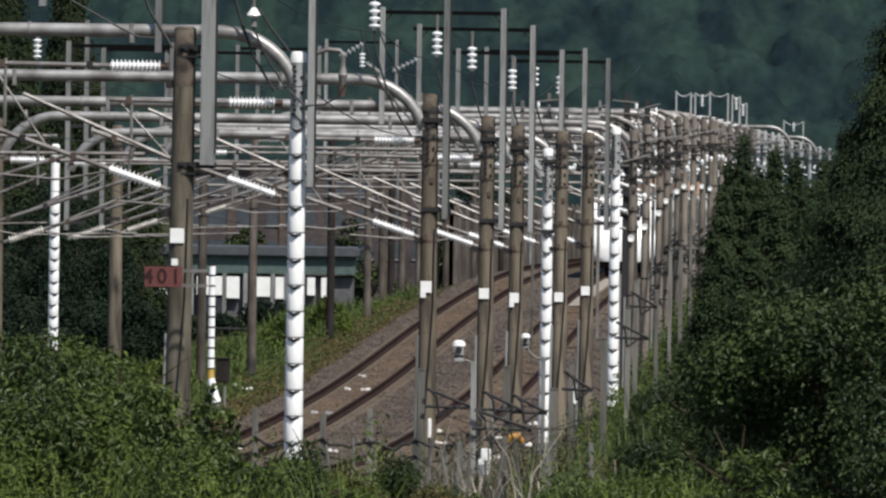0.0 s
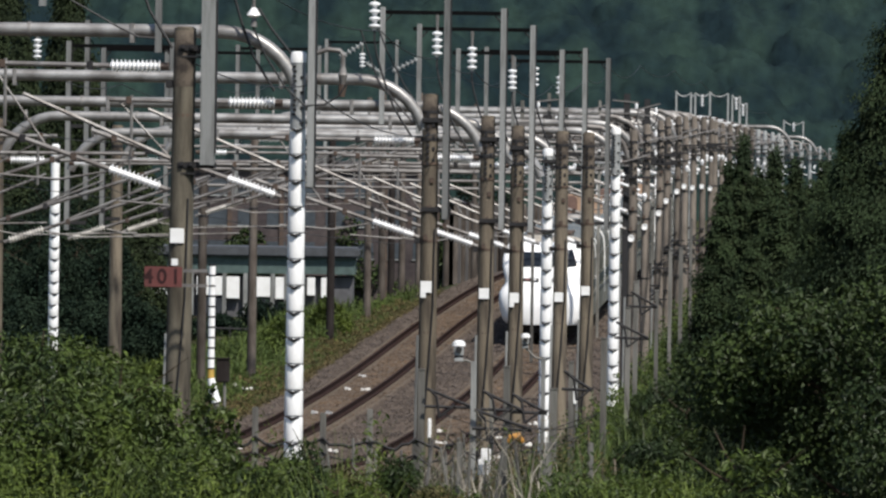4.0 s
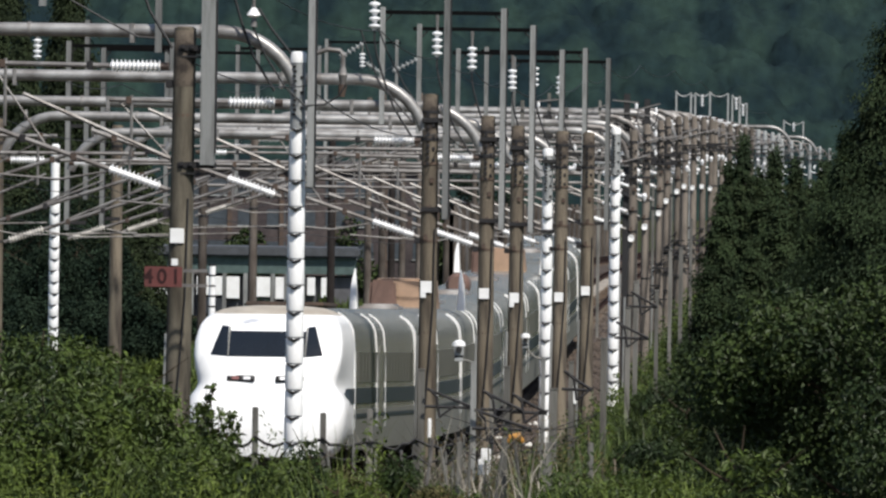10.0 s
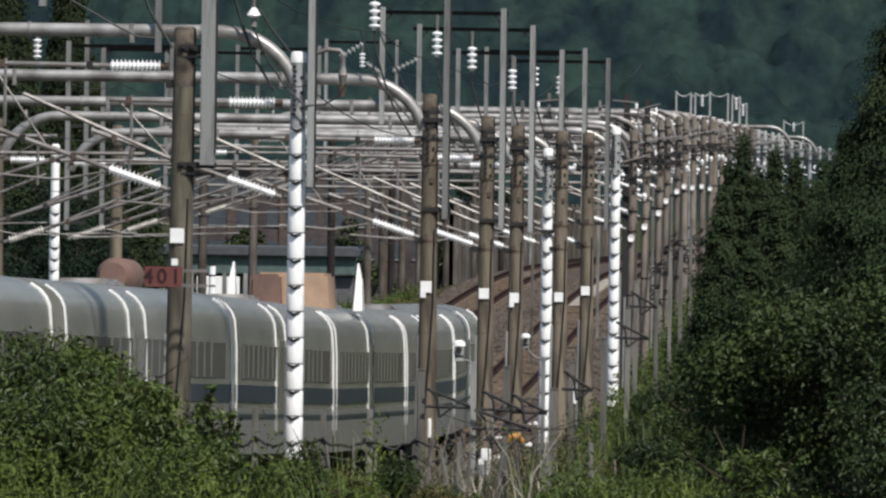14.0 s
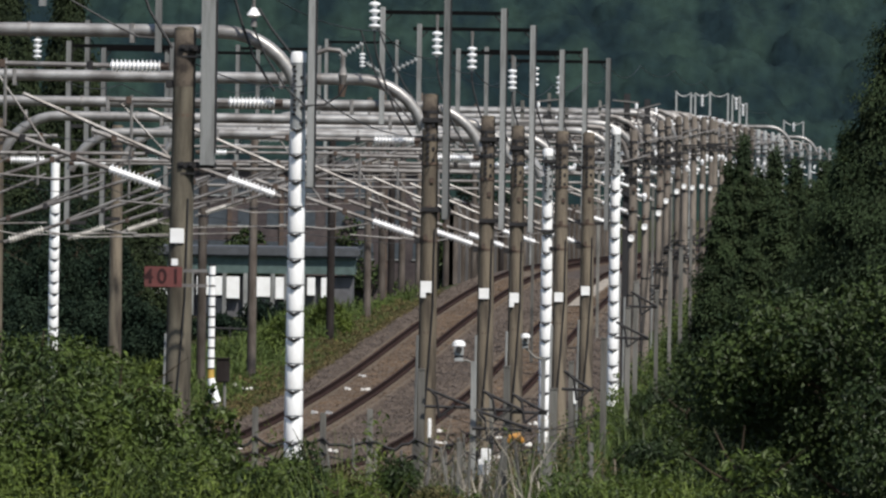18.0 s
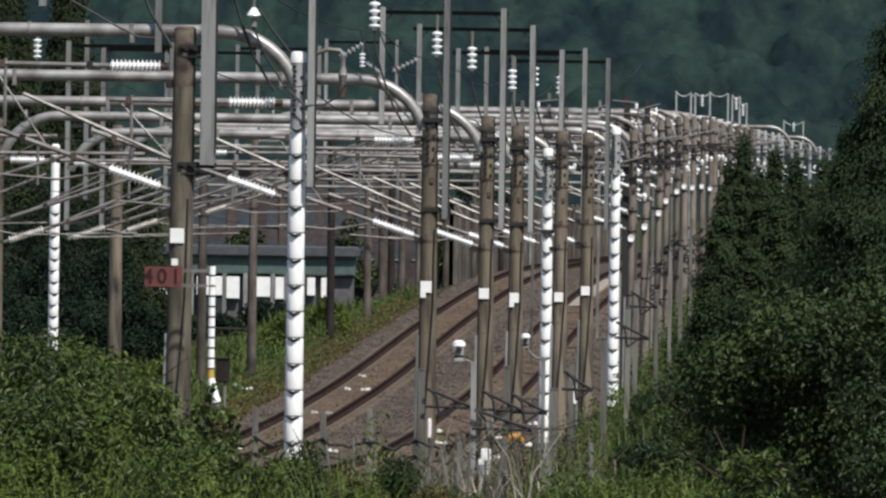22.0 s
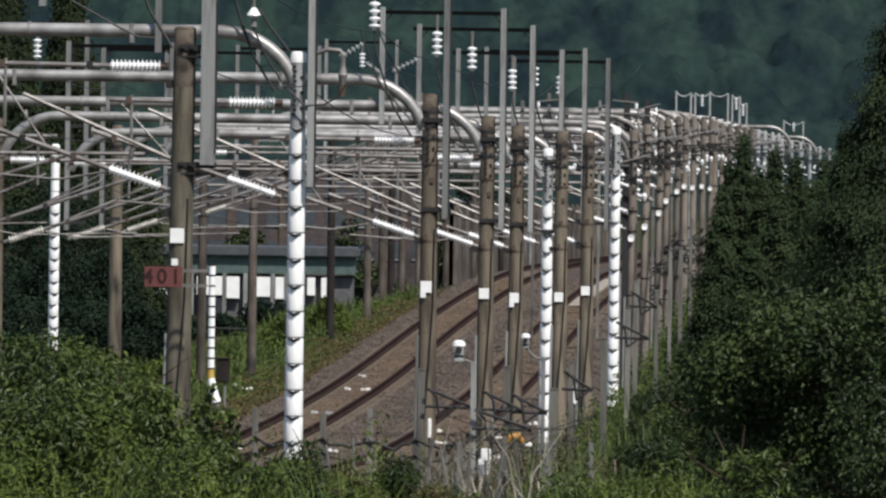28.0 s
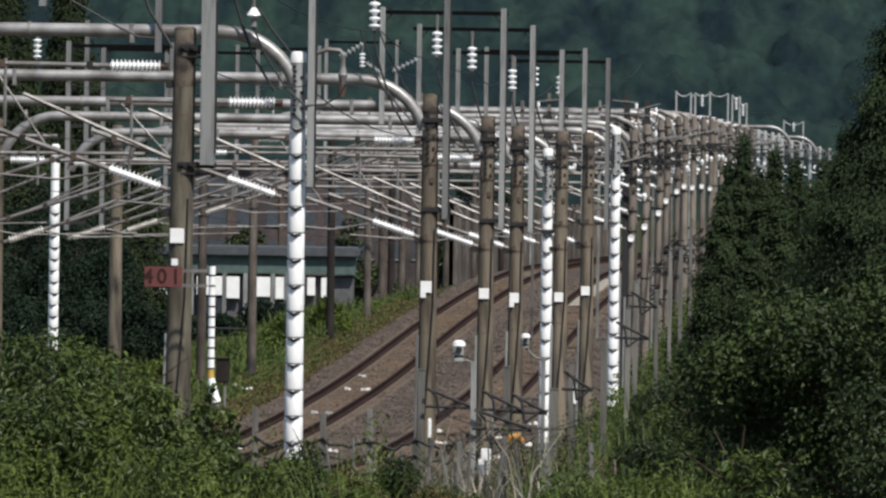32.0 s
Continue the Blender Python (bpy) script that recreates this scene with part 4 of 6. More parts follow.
def tail_end(base, lo):
    """The flat rear end: a short rounded white face with a gangway door, windows and a low apron."""
    rings = []
    for d, k, top in ((0.0, 1.004, 3.555), (0.2, 0.99, 3.52), (0.36, 0.94, 3.42)):
        rings.append([(x * k, lo - d, 0.8 + (z - 0.95) * (top - 0.8) / 2.6) for x, z in section()])
    bm, vs = loft(rings)
    bm.faces.new(vs[-1])
    bmesh.ops.recalc_face_normals(bm, faces=bm.faces)
    place("end_face", mesh("end_face", bm, TRAINWHITE, True), base, None, "flat white rear face")
    place("gangway_door", mesh("gangway_door", box(-0.42, 0.42, lo - 0.42, lo - 0.3, 1.0, 3.0, 0.03), BELT), base, None, "grey gangway door")
    for s in (-1, 1):
        place("rear_window", mesh("rear_window", box(*sorted((s * 0.55, s * 1.2)), lo - 0.4, lo - 0.3, 2.2, 2.95, 0.02), GLASS), base, None, "dark rear window")
    place("apron", mesh("apron", box(-1.4, 1.4, lo - 0.75, lo + 0.1, 0.45, 1.3, 0.18), TRAINWHITE), base, None, "white rear apron")


CARS = []


DOORS = {0: (0.8, 1.2), 1: (-1.65, 0.95), 2: (-0.2, 1.1), 3: (-1.8, 0.95), 4: (-1.2, 0.95), 5: (-0.4, 0.7), 6: (-1.0, 0.95), 7: (-0.4, 0.95)}


def build_car(index):
    base = thing("train_car", Matrix(), "white-fronted leading car of a limited express train" if index == 0 else "silver-grey limited express train car with a dark band", "train car", "cars of the train")
    c = CAR / 2
    lead, tail = index == 0, index == 7
    lo, hi = (BACK - c - 0.02, c + 1.3) if lead else (2.1 - c, c - 2.5) if tail else (0.3 - c, c - 0.3)
    place("body", mesh("body", hull(lo, hi, section()), SILVER, True) if lead or tail else BODY, base)
    if not tail:
        place("gangway", BELLOWS, base, pose(0, hi - c + 0.3, 0), "black gangway bellows")
    mid, half = DOORS[index]
    for s in (-1, 1):
        ends = (lo + 0.08, hi - 0.10)
        place("door", DOOR[s], base, pose(0, mid, 0), "plain grey door panel")
        for y in (mid - half, mid + half):
            place("door_jamb_glint", JAMB[s], base, pose(0, y, 0), "door edge, white for its glint")
            place("sill_glint", JAMBLOW[s], base, pose(0, y, 0), "short pale strip for the glint below the stripe")
        for y in ends:
            place("end_rim_glint", RIM[s], base, pose(0, y, 0), "car-end rim, white for its glint")
            place("sill_glint", JAMBLOW[s], base, pose(0, y, 0), "short pale strip for the glint below the stripe")
        place("window_band", band_mesh("window_band", lo + 0.95, hi - 0.95, 2.0, 2.62, HALF + 0.012, SMOKE, s), base, None, "smoked window band")
        n = int((hi - lo - 2.4) / 0.9)
        for k in range(n):
            place("pillar", PILLARS[s], base, pose(0, lo + 1.3 + 0.9 * k, 0))
        place("stripe", band_mesh("stripe", lo, hi, 1.57, 1.88, HALF + 0.014, NAVY, s), base, None, "dark navy stripe")
        place("lower_panel", band_mesh("lower_panel", lo, hi, 0.62, 1.46, HALF + 0.006, BELT, s), base, None, "darker grey lower panel")
        place("thin_line", band_mesh("thin_line", lo, hi, 1.28, 1.36, HALF + 0.02, NAVY, s), base)
    place("underframe", FLOORM, base)
    for y in (-3.4, 2.8):
        place("equipment_case", GEARM, base, pose(0, y, 0))
    for y in (-6.9, 6.9):
        bg = place("bogie", BOGIE, base, pose(0, y, 0))
        for dy in (-1.05, 1.05):
            for dx in (-0.74, 0.74):
                place("wheel", WHEEL, bg, pose(dx, dy, 0.43))
    top = 3.5
    if lead:
        nose_parts(base)
        place("roof_rail", FRAMEBAR, base, pose(0, -4.2, top), "rust-brown roof fairing")
    if tail:
        tail_end(base, lo)
    # shrouded current collector between two tapered guard plates
    for y in {2: (-6.35,), 5: (-1.55,)}.get(index, ()):
        place("roof_unit", ROOFBOX, base, pose(0.0, y, top - 0.12), "tan box-shaped roof unit")
        place("side_unit", SIDEBOX, base, pose(-0.5, y - 1.42, top - 0.12), "dull brown end unit")
        for x in (-1.36, 1.36):
            place("guard_plate", FINM if x > 0 else FINL, base, pose(x * 0.985, y + (0.9 if index == 2 else 0.0), 3.46), "white tapered guard plate")
        place("low_roof_unit", LOWBOX, base, pose(0, y + 3.5, top))
    for y in {3: (6.0,)}.get(index, ()):
        place("round_unit", ROUNDBOX, base, pose(0.0, y, top - 0.04), "rounded brown roof unit")
    if 0 < index < 7:
        place("low_roof_unit", LOWBOX, base, pose(0, 2.4 if index in (1, 3) else 4, top))
    CARS.append(base)


for n in range(8):
    build_car(n)

# the distance along the line, for the train's even speed
RUN_Y = np.linspace(1300, -395, 1700)
RUN_P = np.stack([glide(RUN_Y, 0), RUN_Y], 1)
RUN_S = np.concatenate([[0], np.cumsum(np.linalg.norm(np.diff(RUN_P, axis=0), axis=1))])
NOSE_START = float(np.interp(-464.6, -RUN_Y, RUN_S))
SPEED = 25.70


def motions():
    times = sorted(set([0.0, 32.0] + [k * 0.5 for k in range(65)]))
    for k, car in enumerate(CARS):
        rows = []
        for t in times:
            s = NOSE_START + SPEED * t - CAR * (k + 0.5) - (0.0 if k == 0 else -0.6 if k == 7 else 1.6)
            ends = []
            for d in (6.9, -6.9):
                y = float(np.interp(s + d, RUN_S, RUN_Y))
                if s + d > RUN_S[-1]:
                    y = RUN_Y[-1] - (s + d - RUN_S[-1])
                ends.append(Vector((line_x(y), y, line_z(max(y, -400)))))
            mid, d = (ends[0] + ends[1]) / 2, ends[0] - ends[1]
            yaw = math.degrees(math.atan2(d.x, -d.y))
            rise = math.degrees(math.atan2(d.z, math.hypot(d.x, d.y)))
            m = pose(mid.x, mid.y, mid.z, 0, 0, yaw) @ pose(0, 0, 0, -rise, 0, 0)
            if k == 7:
                m = m @ pose(0, 0, 0, 0, 0, 180)
            rows.append((t, m))
        walk(car, rows)


# ---------------------------------------------------------------- woods
def hill_woods():
    """The canopy over the hill's foot: rounded crowns of uneven size side by side, rough all over."""
    xs, ys = np.arange(-95, 115, 0.55), np.arange(1222, 1372, 0.55)
    xx, yy = np.meshgrid(xs, ys)
    top = np.zeros_like(xx)
    cell = 5.2
    for gx in np.arange(-104, 124, cell):
        for gy in np.arange(1214, 1382, cell):
            cx, cy, r = gx + rs.uniform(-2.6, 2.6), gy + rs.uniform(-2.6, 2.6), rs.uniform(3.2, 6.4)
            i0, i1 = np.searchsorted(xs, (cx - r, cx + r))
            j0, j1 = np.searchsorted(ys, (cy - r, cy + r))
            d = np.clip(1 - ((xx[j0:j1, i0:i1] - cx) ** 2 + (yy[j0:j1, i0:i1] - cy) ** 2) / r ** 2, 0, None)
            top[j0:j1, i0:i1] = np.maximum(top[j0:j1, i0:i1], d ** 0.75 * r * rs.uniform(0.5, 0.8))
    rough = rs.normal(0, 1, top.shape)
    soft = (rough + np.roll(rough, 1, 0) + np.roll(rough, 1, 1) + np.roll(rough, -1, 0) + np.roll(rough, -1, 1)) / 5
    zz = ground_z(xx, yy) + 2.0 + top + soft * 0.35 + rough * 0.08
    zz -= np.clip(1 - (yy - ys[0]) / 6.0, 0, 1) ** 2 * 7.0
    nx, ny = len(xs), len(ys)
    v = np.stack([xx + np.roll(soft, 3, 0) * 0.3, yy + np.roll(soft, 5, 1) * 0.3, zz], -1).reshape(-1, 3)
    i = (np.arange(ny - 1)[:, None] * nx + np.arange(nx - 1)[None]).reshape(-1, 1)
    f = np.concatenate([i, i + 1, i + nx + 1, i + nx], 1)
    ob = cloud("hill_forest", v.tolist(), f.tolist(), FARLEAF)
    ob.data.shade_smooth()
    tagged(ob, "dense dark forest covering the hillside, tinted bluish for haze", "forest", kind="stuff")


def trunk(base, height, r, limbs, parent, seed=0):
    q = random.Random(seed)
    bm = tube([(0, 0, -0.3), (0.03, 0, height * 0.3), (-0.05, 0.05, height * 0.65), (0.05, 0, height)], [r, r * 0.8, r * 0.5, r * 0.12], 8)
    for k in range(limbs):
        z = height * q.uniform(0.25, 0.85)
        a = q.uniform(0, math.tau)
        l = height * q.uniform(0.2, 0.42)
        tube([(0, 0, z), (math.cos(a) * l * 0.5, math.sin(a) * l * 0.5, z + l * 0.25), (math.cos(a) * l, math.sin(a) * l, z + l * 0.6)], [r * 0.35, r * 0.22, r * 0.06], 6, bm)
    return part("trunk", bm, BARK, parent, "", True)


def broad_tree(name, x, y, z, blobs, n, length, width, material, label, height, category="tree"):
    base = thing(name, pose(x, y, z), label, category)
    trunk(base, height, 0.1 + height * 0.012, 9, base, int(x * 10))
    leafy("crown", blobs, n, length, width, material, base)
    return base


def cedar(x, y, z, h, r, n, label="dark green cedar with drooping sprays", size=0.34, material=None):
    base = thing("cedar_tree", pose(x, y, z), label, "tree", "cedars beside the railway")
    trunk(base, h * 0.97, 0.16, 0, base, int(x))
    nb = int(h * 30)
    bu = rs.uniform(0.0, 1, nb)                     # how far below the tip each branch leaves the trunk
    ba = rs.uniform(0, math.tau, nb)
    bl = r * 1.1 * bu ** 0.85 * rs.uniform(0.72, 1.08, nb) + 0.1
    k = rs.choice(nb, n, p=bl ** 0.7 / (bl ** 0.7).sum())
    t = rs.uniform(0, 1, n) ** 0.6
    a = ba[k] + rs.normal(0, 0.16, n) / (0.3 + t)
    thick = (0.08 + 0.10 * t * (1.15 - t)) * np.clip(bl[k], 0.4, 1.1)
    p = np.stack([np.cos(a) * bl[k] * t, np.sin(a) * bl[k] * t, h * (1 - bu[k]) + bl[k] * (0.22 * t - 0.5 * t * t)], 1) + rs.normal(0, 1, (n, 3)) * thick[:, None]
    nr = np.stack([np.cos(a), np.sin(a), np.full(n, 0.5)], 1)
    v, f = leaf_arrays(p, nr, size, size * 0.42, 0.32, 0.9)
    cloud("crown", v.tolist(), f.tolist(), material or CEDARLEAF, base)
    # Inner sprays use a darker tone; shade within the crown is in the colour.
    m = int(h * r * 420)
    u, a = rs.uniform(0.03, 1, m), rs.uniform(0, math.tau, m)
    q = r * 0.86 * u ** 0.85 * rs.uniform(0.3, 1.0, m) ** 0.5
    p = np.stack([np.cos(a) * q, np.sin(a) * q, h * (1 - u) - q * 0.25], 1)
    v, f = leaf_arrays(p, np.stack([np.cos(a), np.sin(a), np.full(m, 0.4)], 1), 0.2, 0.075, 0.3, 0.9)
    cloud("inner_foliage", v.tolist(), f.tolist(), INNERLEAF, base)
    return base


def lumps(cx, cy, cz, rx, ry, rz, n, r0, r1, seed):
    """Lobes set over an uneven mound."""
    q = random.Random(seed)
    out = []
    for k in range(n):
        a, b = q.uniform(0, math.tau), q.uniform(-0.25, 1.0)
        c = math.sqrt(max(0, 1 - b * b * 0.9))
        r = q.uniform(r0, r1)
        out.append((cx + rx * c * math.cos(a), cy + ry * c * math.sin(a), cz + rz * b, r, r, r * q.uniform(0.7, 0.95)))
    return out


hill_woods()

# the thicket before the near pole
def bush(x, y, z, rx, ry, rz, n, leafs, label, seed, length=0.11, width=0.07, material=None):
    base = thing("bush", pose(x, y, z), label, "bush", "bushes beside the railway")
    trunk(base, rz * 1.3, 0.06, 8, base, seed)
    blobs = lumps(0, 0, rz * 0.55, rx * 0.7, ry * 0.7, rz * 0.6, n, min(rx, rz) * 0.3, min(rx, rz) * 0.46, seed)
    blobs.append((0, 0, rz * 0.45, rx * 0.8, ry * 0.8, rz * 0.55))
    leafy("foliage", blobs, leafs, length, width, material or BUSHLEAF, base)
    return base


THICKET = "dense light-green leafy bush in front of the tracks"
bush(-5.2, 134, 1.2, 1.6, 1.5, 2.6, 30, 22000, THICKET, 1, 0.11, 0.042)
bush(-4.12, 132, 1.2, 1.2, 1.3, 2.3, 26, 19000, THICKET, 2, 0.11, 0.042)
bush(-3.0, 130, 1.2, 0.95, 1.0, 1.55, 18, 13000, THICKET, 3, 0.11, 0.042)
bush(-2.2, 129, 1.2, 0.8, 0.9, 1.62, 16, 11000, THICKET, 4, 0.11, 0.04)
bush(-4.6, 122, 1.0, 1.6, 1.2, 2.35, 30, 21000, THICKET, 5, 0.11, 0.04)
bush(-6.6, 133, 1.2, 1.2, 1.3, 2.5, 12, 10000, THICKET, 6, 0.12, 0.036)
bush(-1.5, 128, 1.0, 0.8, 0.9, 1.45, 12, 9000, THICKET, 7, 0.13, 0.034)
bush(-3.45, 150, 1.3, 0.3, 0.4, 1.65, 10, 3500, "green bush at the foot of the concrete pole", 8, 0.1, 0.04)


def sapling(x, y, top, seed):
    """A slim shoot with a few leaves to a side."""
    q = random.Random(seed)
    g = float(ground_z(np.array(x), np.array(float(y)))) - 0.1
    base = thing("sapling", pose(x, y, g), "slim green shoot with sparse dark leaves", "sapling", "shoots behind the thicket")
    h = top - g
    bend = q.uniform(-0.06, 0.06)
    part("stem", tube([(-bend, 0, 0), (0, 0, h * 0.6), (bend * 0.4, 0, h * 0.85), (0, 0, h)], [0.016, 0.011, 0.008, 0.004], 6), BARK, base)
    blobs = [(q.uniform(-0.07, 0.07) * (1 + 2.2 * k / 9), q.uniform(-0.08, 0.08), h - 0.02 - 0.085 * k, 0.035, 0.035, 0.035) for k in range(10)]
    leafy("foliage", blobs, 64, 0.12, 0.075, BUSHLEAF, base, 0.6)


for k, (x, top) in enumerate(((-3.24, 3.60), (-3.01, 3.25), (-2.88, 3.14), (-3.48, 3.29), (-3.97, 3.36), (-3.12, 3.29))):
    sapling(x, 146, top, 300 + k)
LOW, LOWDRY = "low green bush in front of the fence", "low brownish half-dry bush in front of the fence"
for k, (x, y, h) in enumerate(((-0.7, 152, 1.05), (0.0, 156, 0.95), (0.75, 154, 0.9), (1.3, 150, 0.85), (2.0, 146, 0.8), (2.7, 148, 1.0), (-1.6, 160, 1.1), (3.1, 160, 1.3), (-2.1, 168, 1.45), (-1.3, 170, 1.2), (-0.5, 168, 1.35), (0.4, 171, 0.85), (1.2, 169, 0.8), (2.2, 172, 1.05))):
    bush(x, y, float(ground_z(np.array(x), np.array(float(y)))) - 0.1, 0.75, 0.8, h, 10, 5000, LOWDRY if k == 1 or k % 5 == 4 else LOW, 20 + k, 0.12, 0.035, (BUSHLEAF, BUSHLEAF, GRASSLEAF, BUSHLEAF, DRYLEAF)[k % 5] if k > 2 else DRYLEAF if k == 1 else BUSHLEAF)

DRYBUSH = "yellowish-brown dry bush by the fence"
for k, (x, y, h) in enumerate(((-0.15, 163, 1.15), (0.15, 165, 1.0), (-0.45, 164, 0.9))):
    bush(x, y, float(ground_z(np.array(x), np.array(float(y)))) - 0.1, 0.45, 0.5, h, 10, 3000, DRYBUSH, 140 + k, 0.11, 0.035, DRYLEAF)

# broad-leaved tree beside the camera's view, cedars behind it
crown = lumps(0, 0, 2.2, 1.75, 1.5, 1.6, 30, 0.55, 0.85, 11) + [(0, 0, 1.9, 1.5, 1.3, 1.4)]
broad_tree("broadleaf_tree", 5.12, 121, 1.4, crown, 52000, 0.085, 0.05, TREELEAF, "dark green broad-leaved tree with a rounded uneven crown", 3.6)
crown = lumps(0, 0, 1.5, 1.2, 1.2, 1.2, 16, 0.45, 0.7, 12) + [(0, 0, 1.4, 1.2, 1.2, 1.2)]
broad_tree("broadleaf_tree", 6.1, 117, 1.3, crown, 22000, 0.085, 0.05, TREELEAF, "dark green broad-leaved tree with a rounded uneven crown", 2.6)
VERGE = "leafy green shrub on the verge"
for k, (x, y, h, r) in enumerate(((4.6, 232, 1.6, 1.1), (5.4, 250, 2.2, 1.2), (6.1, 270, 2.3, 1.3), (4.2, 205, 1.7, 1.1), (3.6, 186, 1.6, 1.0), (6.9, 290, 2.4, 1.3), (5.3, 222, 2.2, 1.2), (7.8, 315, 2.6, 1.4))):
    bush(x, y, float(ground_z(np.array(x), np.array(float(y)))) - 0.1, r * 0.85, r, h * 0.72, 12, 4500, VERGE, 40 + k, 0.13, 0.045, TREELEAF if k in (0, 1, 3) else BUSHLEAF)
BANKBUSH = "bright green shrub on the grassy bank"
for k, (x, y, h, r) in enumerate(((-5.6, 362, 1.0, 0.8), (-4.0, 382, 1.1, 0.9), (-8.6, 322, 0.8, 0.7))):
    bush(x, y, float(ground_z(np.array(x), np.array(float(y)))) - 0.1, r, r, h, 12, 5000, BANKBUSH, 80 + k, 0.14, 0.06, GRASSLEAF)
HEDGE = "dark hedge bush behind the tracks"
for k in range(9):
    x, y = -16 + 1.9 * k + 0.5 * math.sin(k * 2.1), 556 + 9 * math.sin(k * 1.7)
    bush(x, y, float(ground_z(np.array(x), np.array(float(y)))) - 0.3, 1.6, 1.4, 4.0 + 0.9 * math.sin(k * 3.3), 12, 3500, HEDGE, 100 + k, 0.3, 0.16, TREELEAF)
for k, (x, y, h) in enumerate(((-0.6, 612, 6.2), (1.3, 618, 6.8), (3.0, 624, 6.0))):
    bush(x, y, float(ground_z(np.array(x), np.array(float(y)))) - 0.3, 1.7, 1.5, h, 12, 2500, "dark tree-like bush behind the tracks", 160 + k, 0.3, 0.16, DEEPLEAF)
for k in range(7):
    x = -15.5 + 1.7 * k
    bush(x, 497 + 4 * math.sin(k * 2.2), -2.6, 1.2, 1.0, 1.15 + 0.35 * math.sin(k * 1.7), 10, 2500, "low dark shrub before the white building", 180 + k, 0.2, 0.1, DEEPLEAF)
FARBUSH = "dark green bush behind the far poles"
for k, (x, y, h, r) in enumerate(((-17.2, 372, 5.0, 2.3), (-14.2, 376, 5.6, 2.3), (-13.4, 380, 5.0, 2.0), (-15.6, 362, 3.4, 2.0), (-12.4, 366, 3.2, 1.8), (-19, 368, 5, 2.2), (-13.4, 318, 2.3, 1.6), (-11.4, 322, 2.2, 1.5), (-9.9, 330, 2.0, 1.3), (-14.2, 300, 2.2, 1.5), (-12.6, 296, 2.0, 1.4), (-11.2, 302, 1.9, 1.2), (-15.4, 330, 3.2, 1.7), (-13.2, 338, 3.4, 1.7), (-11.4, 345, 3.2, 1.5), (-17, 345, 3.6, 1.9))):
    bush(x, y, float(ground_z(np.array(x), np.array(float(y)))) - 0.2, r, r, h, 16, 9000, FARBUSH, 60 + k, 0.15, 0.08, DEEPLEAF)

for x, y, z, h, r, n in ((6.3, 228, -0.4, 7.2, 0.85, 11000), (6.55, 227, -0.4, 7.75, 0.75, 13000), (6.95, 229, -0.4, 7.05, 0.9, 9000), (7.35, 230, -0.4, 7.5, 0.9, 9000), (7.8, 230, -0.4, 7.2, 1.0, 12000), (6.1, 226, -0.4, 6.5, 1.5, 32000), (7.2, 222, -0.4, 6.4, 1.8, 26000), (8.4, 228, -0.4, 7.15, 2.0, 42000), (9.5, 206, -0.4, 11.8, 4.3, 165000), (10.8, 212, -0.4, 13.1, 3.2, 30000), (8.1, 208, -0.4, 7.8, 1.8, 36000), (6.4, 214, -0.4, 5.5, 1.6, 34000), (9.0, 222, -0.4, 7.6, 2.0, 24000), (7.0, 226, -0.4, 6.75, 1.3, 24000), (7.95, 225, -0.4, 6.8, 1.5, 26000)):
    cedar(x, y, z, h, r, n, size=0.09)
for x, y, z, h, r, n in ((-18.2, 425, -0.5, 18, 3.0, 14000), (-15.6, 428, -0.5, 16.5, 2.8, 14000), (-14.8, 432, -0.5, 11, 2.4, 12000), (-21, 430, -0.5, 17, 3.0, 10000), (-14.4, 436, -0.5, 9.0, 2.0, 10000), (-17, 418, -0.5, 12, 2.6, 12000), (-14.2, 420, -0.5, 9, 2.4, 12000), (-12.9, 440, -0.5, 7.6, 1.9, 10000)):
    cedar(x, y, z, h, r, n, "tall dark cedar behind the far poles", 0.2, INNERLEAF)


bush(3.3, 114, 1.35, 0.7, 0.7, 2.05, 14, 3200, "light-green plant with drooping leaves", 170, 0.12, 0.045, BUSHLEAF)


# grass and weeds
def blades(name, xs, ys, zs, n, h, w, material, label, lean=0.35, keep=None):
    """Thin bent blades scattered over a patch that zs() gives the height of."""
    x, y = rs.uniform(*xs, n), rs.uniform(*ys, n)
    if keep is not None:
        ok = keep(x, y)
        x, y = x[ok], y[ok]
        n = len(x)
    z = zs(x, y)
    hh = h * rs.uniform(0.4, 1.2, n) * (0.55 + 0.45 * np.sin(x * 2.3 + 1.1) * np.sin(y * 0.9 + x * 0.7) + 0.25)
    a = rs.uniform(0, math.tau, n)
    l = lean * hh * rs.uniform(0.3, 1.4, n)
    side = np.stack([np.cos(a + 1.6), np.sin(a + 1.6), np.zeros(n)], 1) * (w * rs.uniform(0.6, 1.4, n))[:, None]
    p0 = np.stack([x, y, z - 0.05], 1)
    p1 = p0 + np.stack([np.cos(a) * l * 0.3, np.sin(a) * l * 0.3, hh * 0.6], 1)
    p2 = p0 + np.stack([np.cos(a) * l, np.sin(a) * l, hh], 1)
    v = np.stack([p0 - side, p0 + side, p1 + side, p1 - side, p2], 1).reshape(-1, 3)
    i = np.arange(n) * 5
    f = [(k, k + 1, k + 2, k + 3) for k in i.tolist()] + [(k + 3, k + 2, k + 4) for k in i.tolist()]
    return tagged(cloud(name, v.tolist(), f, material), label, "grass", kind="stuff")


